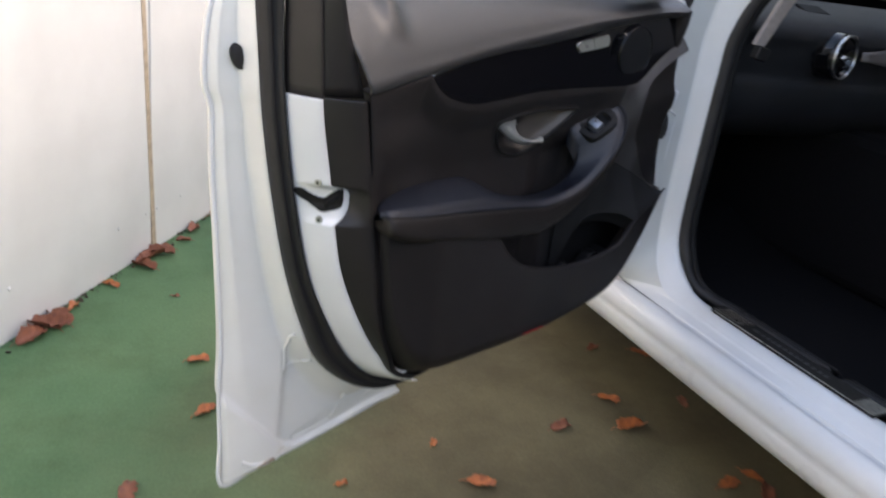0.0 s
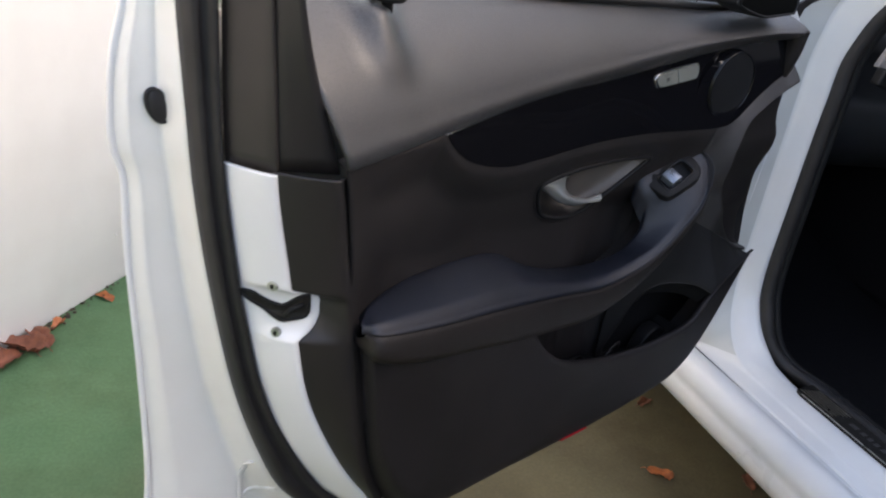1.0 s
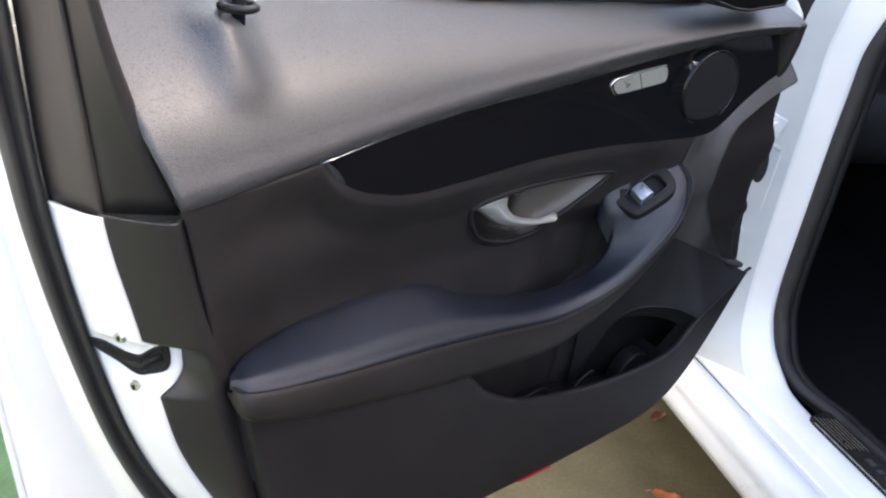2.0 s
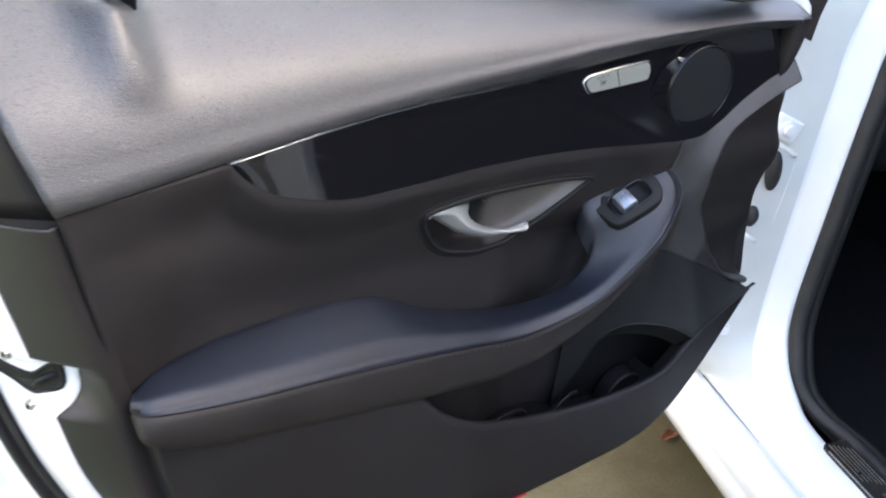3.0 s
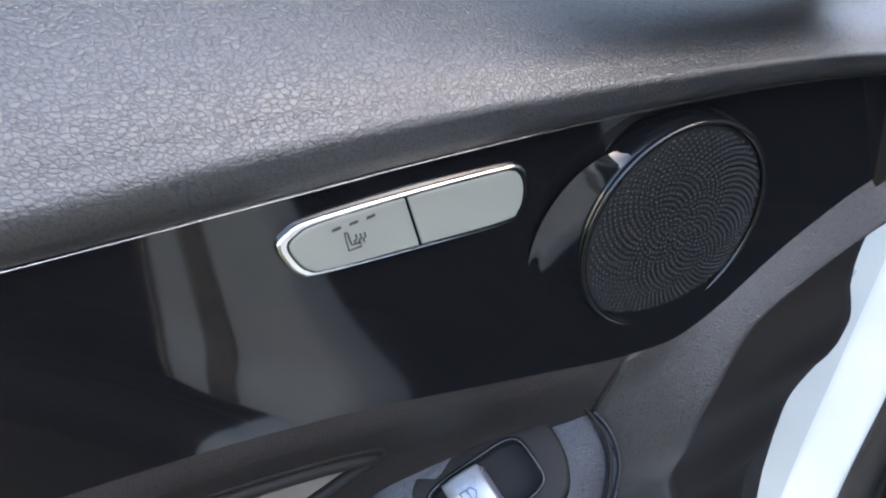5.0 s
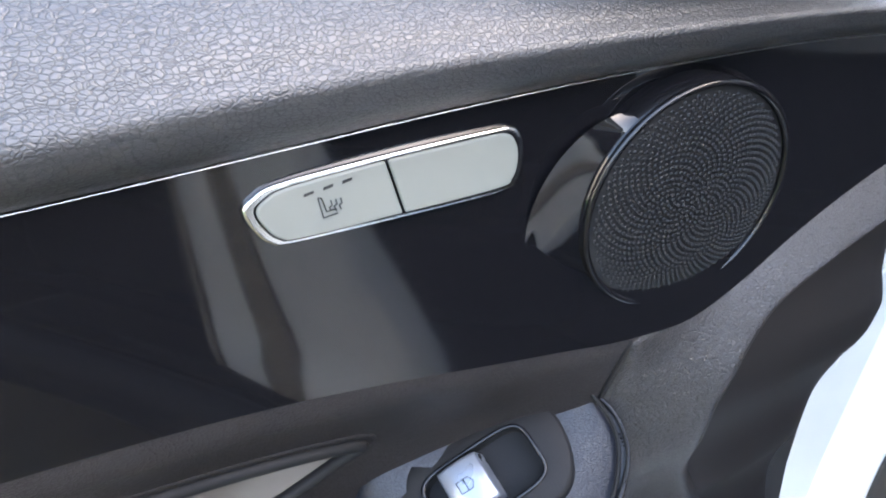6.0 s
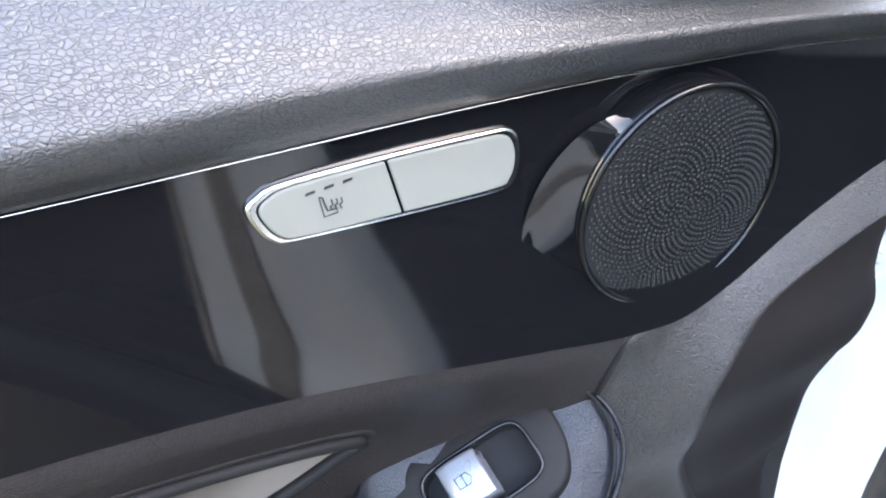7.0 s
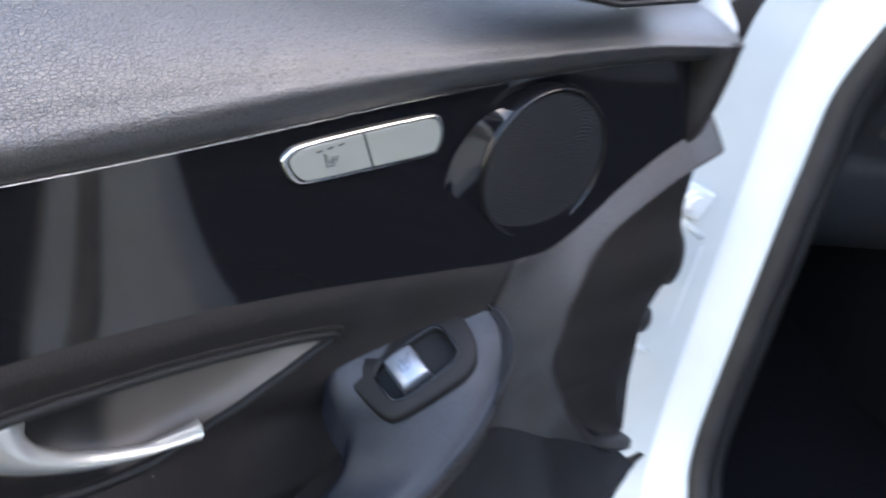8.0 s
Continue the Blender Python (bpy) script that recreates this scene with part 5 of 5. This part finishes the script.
# the shade on the hinge face is painted as a greyer white
jamb.data.materials.append(SHADED_WHITE)
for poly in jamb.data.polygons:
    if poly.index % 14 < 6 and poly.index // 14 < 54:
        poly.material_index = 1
sl2 = [(p[0] + 0.012 + (0.052 * smooth(-0.04, -0.20, p[1]) * smooth(0.47, 0.40, p[2])), p[1] - 0.008 * smooth(0.36, 0.46, p[2]), p[2] + 0.002 + 0.010 * smooth(0.50, 0.40, p[2]) - 0.026 * smooth(0.40, 0.35, p[2])) for p in S]
part("pinch_trim", tube([(p[0] + 0.016, p[1] - 0.006, p[2] + 0.004) for p in sl2], 0.0075, 8), DULL, car, "black trim inside the seal")
part("opening_seal", tube(sl2, 0.013, 10), RUBBER, car, "thick black rubber door seal")
# rocker below the opening
prof = [(-0.008, 0.311), (-0.011, 0.3075), (-0.014, 0.3095), (-0.030, 0.307), (-0.046, 0.298), (-0.054, 0.283), (-0.0555, 0.268), (-0.0535, 0.262), (-0.056, 0.256), (-0.0575, 0.235), (-0.050, 0.216), (-0.030, 0.204), (0.03, 0.200), (0.10, 0.205)]
rows = [[(x, y, z) for x, z in prof] for y in np.linspace(0.30, -0.85, 30)]
thicken(part("rocker", sheet(rows, (-1, 0, 0.2)), WHITE, car, "white painted rocker panel"), 0.002)
# made-up black end of the rocker, keeps white out of the insert's reflection
rows = [[(x + 0.004, y, z) for x, z in prof] for y in np.linspace(-0.85, -1.6, 12)]
thicken(part("rear_sill_dark", sheet(rows, (-1, 0, 0.2)), DULL, car, "added black sill, dark in the reflection of the insert"), 0.002)
# dark tapering tube put in for the shadow along the sill step
part("sill_step_shade", tube([(-0.0105, y, 0.3092) for y in np.linspace(0.02, -0.15, 12)], [0.0009] * 6 + [0.0008, 0.0007, 0.0006, 0.0005, 0.0004, 0.0003], 6), DULL, car, "dark line standing for the shadow of the sill step")
# front wing behind the door
rows = []
for y in np.linspace(0.135, 0.95, 24):
    rows.append([(-0.105 - 0.03 * math.sin((z - 0.2) / 0.75 * math.pi) - 0.02 * (y - 0.13), y, z) for z in np.linspace(0.22, 0.93, 20)] +
                [(-0.09 + 0.25 * f, y, 0.93 + 0.06 * math.sin(f * math.pi / 2) - 0.02 * (y - 0.13)) for f in np.linspace(0.1, 1, 8)])
thicken(part("front_wing", sheet(rows, (-1, 0, 0.3)), WHITE, car, "white front wing"), 0.002)
part("pillar_gap_cover", slab([(-0.055, -0.003, 0.944), (-0.015, -0.006, 0.969), (0.030, -0.030, 1.000), (0.034, -0.030, 0.994), (-0.010, -0.006, 0.961), (-0.021, -0.005, 0.951), (-0.025, -0.004, 0.936), (-0.028, -0.003, 0.915), (-0.030, -0.003, 0.880), (-0.060, -0.003, 0.890)], (0, 0.006, 0), (0, 0, 0)), BROWNISH, car, "dark rubber cover at the pillar foot", shade=False)
# hinges, check strap bracket, grommet
for hx, z, hw, hh in ((-0.010, 0.752, 0.044, 0.034), (-0.010, 0.412, 0.034, 0.040)):
    hb = bevelled(part("hinge", box(hx, 0.018, z, hw, 0.014, hh, Euler((0, radians(20), radians(-6)))), WHITE, car, "white painted door hinge", shade=False), 0.004, 3)
    part("hinge_bolt", disc((hx - 0.002, 0.006, z), 0.0080, 0.012, "Y", 16), WHITE, hb, shade=False)
    part("bolt_washer", disc((hx - 0.002, 0.0090, z), 0.0120, 0.006, "Y", 20), WHITE, hb, shade=False)
    part("hinge_arm", tube([(hx - 0.022, 0.020, z), (-0.07, 0.005, z), (-0.10, -0.04, z)], 0.008, 8), WHITE, hb)
bel = bmesh.new()
bmesh.ops.create_uvsphere(bel, u_segments=20, v_segments=12, radius=1.0, matrix=Matrix.LocRotScale((-0.009, 0.014, 0.686), Euler((0, radians(-8), 0)), (0.0125, 0.010, 0.032)))
part("grommet", bel, RUBBER, car, "black rubber wiring grommet")
stop = bmesh.new()
bmesh.ops.create_uvsphere(stop, u_segments=16, v_segments=10, radius=1.0, matrix=Matrix.LocRotScale((-0.021, 0.016, 0.611), None, (0.011, 0.012, 0.017)))
part("door_stop", stop, RUBBER, car, "small black rubber door stop")
# pressed ledges and edge line on the hinge pillar
part("pressed_ledge", tube([(-0.012, 0.024, 0.728), (0.006, 0.0215, 0.719), (0.023, 0.0165, 0.7095)], 0.0042, 8, flat=0.6), WHITE, car)
part("pressed_ledge", tube([(-0.022, 0.022, 0.579), (-0.008, 0.0205, 0.572), (0.004, 0.0185, 0.566)], 0.0042, 8, flat=0.6), WHITE, car)
part("pressed_edge", tube([(0.0255, 0.0165, 0.70), (0.024, 0.0165, 0.65), (0.021, 0.0162, 0.60), (0.016, 0.0165, 0.575), (0.004, 0.0185, 0.566)], 0.0012, 8, flat=0.6), WHITE, car)
part("check_strap", box(-0.075, -0.02, 0.61, 0.06, 0.010, 0.026, Euler((0, 0, radians(55)))), DARKMETAL, car, shade=False)

# sill plate with ribs and plain lettering bars
pz = 0.3350
outline = [(0.0590, -0.205), (0.0605, -0.196), (0.0660, -0.190), (0.1080, -0.184), (0.1080, -0.604), (0.0590, -0.604)]
sill = bevelled(part("sill_plate", slab([(x, y, pz - 0.004) for x, y in outline], (0, 0, 0.006), (0, 0, 0)), DARKMETAL, car, "dark satin sill plate with a bright edge", shade=False), 0.0015)
for k in range(6):
    part("rib", box(0.0700 + 0.0062 * k, -0.232 - 0.002 * k, pz + 0.0026, 0.0014, 0.075, 0.0016), STEEL, sill, shade=False)
part("plate_edge", box(0.0605, -0.402, pz + 0.0018, 0.0016, 0.390, 0.0026), STEEL, sill, "bright steel edge", shade=False)
pos = -0.290
for wd in (0.022, 0.012, 0.010, 0.011, 0.012, 0.012, 0.012, 0.010, 0.007, 0.015, 0.012, 0.012, 0.011):
    part("lettering_bar", box(0.086, pos - wd / 2, pz + 0.0022, 0.010, wd * 0.66, 0.0008), WORN, sill, shade=False)
    pos -= wd + 0.003
part("plate_end", box(0.0835, -0.580, pz + 0.0020, 0.046, 0.044, 0.0012), STEEL, sill, "bright steel end of the plate", shade=False)

# inside of the car
part("floor_carpet", sheet([[(x, y, 0.27 + 0.06 * smooth(0.17, 0.10, x) + 0.10 * smooth(0.1, 0.55, y)) for y in np.linspace(-1.6, 0.6, 24)] for x in np.linspace(0.09, 1.45, 14)], (0, 0, 1)), CARPET, car, "black carpet")
part("kick_panel", slab([(0.098, -0.045, 0.34), (0.098, -0.02, 0.46), (0.098, -0.012, 0.86), (0.098, 0.60, 0.86), (0.098, 0.60, 0.30), (0.098, -0.06, 0.31)], (0.012, 0, 0), (0, 0, 0)), CARPET, car, "black footwell side panel", shade=False)
part("firewall", box(0.78, 0.62, 0.62, 1.40, 0.02, 0.80), CARPET, car, shade=False)
bevelled(part("centre_tunnel", box(0.80, -0.30, 0.47, 0.26, 1.8, 0.40), CARPET, car, "black centre tunnel", shade=False), 0.03)
part("far_side_wall", box(1.50, -0.4, 0.62, 0.04, 2.1, 0.72), CARPET, car, shade=False)
part("rear_bulkhead", box(0.78, -1.55, 0.70, 1.40, 0.05, 0.95), CARPET, car, shade=False)
roof = [[(0.17 + 1.20 * f, y, 1.385 + 0.05 * math.sin(f * math.pi) - 0.03 * smooth(-0.75, -0.45, y)) for f in np.linspace(0, 1, 12)] for y in np.linspace(-1.65, -0.46, 16)]
thicken(part("roof", sheet(roof, (0, 0, 1)), WHITE, car, "white car roof"), 0.02)
# dashboard
prof = [(0.60, 0.965), (0.40, 0.962), (0.20, 0.952), (0.10, 0.938), (0.055, 0.918), (0.045, 0.895), (0.060, 0.870), (0.075, 0.830), (0.085, 0.800), (0.075, 0.785), (0.085, 0.740), (0.12, 0.690), (0.20, 0.640), (0.34, 0.600), (0.58, 0.56)]
rows = [[(x, y - 0.03 - 0.03 * math.sin((x - 0.12) / 1.3 * math.pi), z) for y, z in chain(prof, 48)] for x in np.linspace(0.125, 1.46, 24)]
dash = part("dashboard", sheet(rows, (0, -1, 0.5)), DASH, car, "black dashboard")
part("dash_end", slab([(0.125, y - 0.03, z) for y, z in prof], (0, 0, 0), (0.01, 0, 0)), DASH, dash, "black dashboard end panel", shade=False)
lw = box(0.475, 0.135, 0.953, 0.062, 0.055, 0.006, Euler((radians(14), 0, radians(-14))))
part("demister_slot", lw, DULL, dash, shade=False)
lining = [(0.128, 0.878), (0.139, 0.904), (0.152, 0.930), (0.172, 0.973), (0.190, 1.01), (0.235, 1.06), (0.262, 1.06), (0.232, 1.01), (0.207, 0.966), (0.182, 0.920), (0.167, 0.892), (0.158, 0.874)]
bevelled(part("pillar_cover", slab([(x, -0.05, z) for x, z in lining], (0, 0.012, 0), (0, 0, 0)), BEIGE, car, "beige pillar lining end", shade=False), 0.003)
bevelled(part("lining_clip", box(0.142, -0.058, 0.862, 0.034, 0.02, 0.028, Euler((0, radians(14), 0))), HARD, car, "black pillar lining end cap", shade=False), 0.004)
# round air vent
VC, VR = Vector((0.444, -0.022, 0.864)), 0.049
VENT = Matrix.Translation(VC) @ Matrix.Rotation(radians(13), 4, "Z")


def vent_at(r, a, y):
    return VENT @ Vector((r * math.cos(a), y, r * math.sin(a)))


ring = np.linspace(0, 2 * math.pi, 48, endpoint=False)
vent = part("air_vent", tube([vent_at(VR, a, 0) for a in ring], 0.0040, 8, closed=True), CHROME, dash, "chrome round air vent")
part("vent_cup", sheet([[vent_at(VR * k, a, y) for a in ring] for k, y in ((1.12, 0.05), (1.10, 0.010), (1.05, 0.0), (0.93, 0.006), (0.88, 0.03), (0.02, 0.034))], closed=True), PIANO, vent)
for a in range(6):
    an = radians(30 + 60 * a)
    blade = box(0, 0, 0, 0.028, 0.014, 0.002)
    blade.transform(VENT @ Matrix.Translation((0.024 * math.cos(an), 0.014, 0.024 * math.sin(an))) @ Matrix.Rotation(-an, 4, "Y"))
    part("vane", blade, PANEL, vent, shade=False)
hub = bmesh.new()
bmesh.ops.create_uvsphere(hub, u_segments=20, v_segments=10, radius=1.0, matrix=VENT @ Matrix.LocRotScale((0, 0.002, 0), None, (0.016, 0.010, 0.008)))
part("vent_hub", hub, CHROME, vent, "bright vent hub")
sw2 = [[(0.492 + 0.55 * f, -0.030 - 0.012 * math.sin(f * 3), 0.870 + (0.020 + 0.026 * smooth(0.0, 0.22, f)) * (t - 0.5) + 0.014 * f) for t in np.linspace(0, 1, 5)] for f in np.linspace(0, 1, 20)]
thicken(part("dash_trim", sheet(sw2, (0, -1, 0)), GREYTRIM, dash, "satin grey dashboard trim"), 0.004)

# bonnet, windscreen and far side close the car
rows = [[(-0.085 + 1.62 * f, y, 0.985 + 0.035 * math.sin(f * math.pi) - 0.10 * max(0.0, (y - 0.62) / 0.95) ** 1.6) for f in np.linspace(0, 1, 14)] for y in np.linspace(0.56, 1.55, 12)]
thicken(part("bonnet", sheet(rows, (0, 0, 1)), WHITE, car, "white bonnet"), 0.006)
rows = [[(0.13 + 1.30 * f - (0.07 - 0.14 * f) * t, 0.62 - 1.08 * t + 0.05 * math.sin(f * math.pi) * (1 - t), 0.985 + 0.395 * t + 0.04 * math.sin(f * math.pi) * t) for f in np.linspace(0, 1, 12)] for t in np.linspace(0, 1, 10)]
screen = part("windscreen", sheet(rows, (0, 1, 1)), GLASS, car, "clear green-tinted windscreen")
screen.visible_shadow = False
rows = [[(1.55 + 0.05 * math.sin((z - 0.25) / 0.7 * math.pi), y, z) for z in np.linspace(0.25, 0.95, 10)] for y in np.linspace(1.5, -1.9, 16)]
thicken(part("far_side", sheet(rows, (1, 0, 0)), WHITE, car, "white far side of the body"), 0.003)

# centre pillar; rear doorway left open, unseen, to darken the insert's reflection; rear quarter
PILLAR = (-0.800, -1.015)


def pillar_at(f, z):
    """A place on the centre pillar: f from its front edge to its rear edge."""
    y = PILLAR[0] + (PILLAR[1] - PILLAR[0]) * f + 0.05 * smooth(0.42, 0.33, z) * (f - 0.4) - 0.05 * (z - 0.55) - 0.10 * (min(z, 0.8) - 0.45) * (1 - f)
    return Vector((0.052 - 0.014 * math.sin(f * math.pi) - 0.020 * smooth(0.42, 0.34, z) + 0.36 * max(0.0, z - 0.9), y, z))


rows = [[pillar_at(0, z) + Vector((0.03, 0, 0))] + [pillar_at(f, z) for f in np.linspace(0, 1, 15)] + [pillar_at(1, z) + Vector((0.06, 0, 0))] for z in np.linspace(0.325, 1.36, 40)]
part("centre_pillar", sheet(rows, (-1, 0.3, 0)), WHITE, car, "white painted centre pillar")
# rear strip is a seal edge; the middle one paints a shadowed gap
for f0, f1 in ((0.42, 0.60), (0.95, 1.02)):
    rows = [[pillar_at(f0 + (f1 - f0) * q, z) + Vector((-0.003 - 0.004 * math.sin(q * math.pi), 0, 0)) for q in np.linspace(0, 1, 7)] for z in np.linspace(0.33, 1.33, 30)]
    thicken(part("pillar_strip", sheet(rows, (-1, 0.3, 0)), PILLAR_STRIP, car, "brown-grey strip on the centre pillar, for seal and gap shade"), 0.003)
rows = [[(-0.03 - 0.05 * math.sin(min(1, (z - 0.3) / 0.65) * math.pi), y, z) for y in np.linspace(-1.60, -2.1, 12)] for z in np.linspace(0.3, 0.93, 12)]
thicken(part("rear_quarter", sheet(rows, (-1, 0, 0)), WHITE, car, "white rear quarter of the body"), 0.003)
# unseen slab, added to hold light back from the ground below
bevelled(part("underbody", box(0.83, -0.45, 0.175, 1.36, 3.2, 0.04), DULL, car, "unseen black underbody that keeps light from under the car", shade=False), 0.01)
# unseen rear bench behind the centre pillar, added as a dark reflection
bevelled(part("rear_bench", box(0.78, -1.30, 0.44, 1.30, 0.42, 0.24), CARPET, car, "unseen black rear bench, dark in the reflection of the insert", shade=False), 0.05, 3)

# ---- dry leaves on the ground ----
rng = random.Random(7)


def leaf_mesh(length, width, curl, seed):
    """A crumpled dry leaf with a ragged, partly broken outline."""
    r = random.Random(seed)
    n, m = 13, 7
    blunt = r.uniform(0.25, 0.6)
    jag = [[1 + 0.30 * r.uniform(-1, 1) for _ in range(n)] for _ in range(2)]
    cup, twist = r.uniform(-0.5, 1.0) * curl, r.uniform(-0.8, 0.8) * curl
    rows = []
    for i in range(n):
        f = i / (n - 1)
        half = width * math.sin(math.pi * min(1, f * 0.90 + 0.06)) ** blunt
        row = []
        for j in range(m):
            t = j / (m - 1) * 2 - 1
            side = half * jag[t > 0][i] * t * (1 - 0.25 * curl)
            z = 0.003 + abs(t) ** 1.5 * half * curl + 0.16 * length * cup * (2 * f - 1) ** 2 + twist * (2 * f - 1) * side + 0.0022 * math.sin(9 * f + seed) * t + r.uniform(-1, 1) * 0.0009
            row.append((length * (f - 0.5), side, max(0.0008, z)))
        rows.append(row)
    return sheet(rows, (0, 0, 1))


def put_leaf(x, y, length, turn, seed, mat, curl=0.5, z=0.0, lean=0.0):
    ob = part("dry_leaf", leaf_mesh(length, length * 0.29, curl, seed), mat, None)
    thicken(ob, 0.0006)
    part("stem", tube([(-length * 0.48, 0, 0.005), (-length * 0.62, 0.004, 0.006), (-length * 0.75, 0.002, 0.002)], 0.0008, 5), mat, ob)
    ob.matrix_world = pose(x, y, z, lean, 0, turn)
    tagged(ob, "curled dry orange leaf lying on the concrete" if mat is LEAF_A else "curled dry brown leaf lying on the concrete", "leaf", "fallen leaves")


LEAVES = [(-0.231, 0.113, 0.055, 20), (-0.052, 0.199, 0.055, -30), (-0.060, 0.085, 0.075, 5), (0.137, 0.155, 0.050, 70), (-1.001, 0.293, 0.055, 40), (-0.494, -0.041, 0.060, -20),
          (-1.154, 0.061, 0.060, 80), (-1.003, 0.504, 0.050, 10), (0.171, 0.393, 0.060, -35), (0.041, 0.440, 0.045, 30), (0.043, -0.144, 0.060, 15), (0.117, -0.132, 0.055, -60), (0.114, -0.182, 0.060, 50),
          (-0.767, 0.010, 0.024, 15), (-0.546, 0.103, 0.026, 60), (-1.041, 0.848, 0.022, 0)]
for k, (x, y, ln, tr) in enumerate(LEAVES):
    put_leaf(x, y, ln, tr, 100 + k, LEAF_A if k % 3 else LEAF_B, 0.35 + 0.4 * rng.random())
# drift along the wall foot
for k in range(34):
    s = rng.uniform(-0.35, 2.3)
    q = WALL_AT + WALL_RUN * s + WALL_IN * rng.uniform(0.015, 0.05)
    put_leaf(q.x, q.y, rng.uniform(0.04, 0.075), rng.uniform(0, 360), 300 + k, LEAF_B if rng.random() < 0.6 else LEAF_A, rng.uniform(0.4, 0.9))
for s in (0.06, 0.12, 0.16, 0.60, 0.63):
    q = WALL_AT + WALL_RUN * s + WALL_IN * 0.035
    put_leaf(q.x, q.y, 0.085, rng.uniform(0, 360), int(s * 900), LEAF_B, 0.8, 0.006, rng.uniform(-15, 25))
lt = bmesh.new()
for k in range(900):
    s = rng.uniform(-3, 6)
    q = WALL_AT + WALL_RUN * s + WALL_IN * abs(rng.gauss(0, 0.014))
    r = rng.uniform(0.002, 0.008)
    m_ = Matrix.LocRotScale((q.x, q.y, r * 0.3), Euler((rng.random(), rng.random(), rng.random() * 6)), (r, r * rng.uniform(0.4, 1), r * 0.5))
    bmesh.ops.create_icosphere(lt, subdivisions=1, radius=1.0, matrix=m_) if k < 260 else lt.faces.new([lt.verts.new(m_ @ Vector(c)) for c in ((1, 0, 0), (0, 1, 0.2), (-1, 0, 0), (0, -1, 0.3))])
tagged(part("leaf_litter", lt, DEBRIS, None, shade=False), "dark leaf litter along the foot of the wall", "leaf litter", kind="stuff")

# ---- plain unseen walls: east one blocks low sky light, south one closes the yard ----
east = part("east_sky_block", box(2.75, -3.35, 2.1, 0.3, 9.3, 4.2), SKY_BLOCK, None, shade=False)
tagged(east, "unseen dark wall added to block low light from the sky", "wall", kind="structure")
house = part("wall_south", box(0, -7.3, 1.3, 26, 0.3, 2.6), HOUSE, None, shade=False)
tagged(house, "pale rendered house wall behind the yard", "wall", kind="structure")
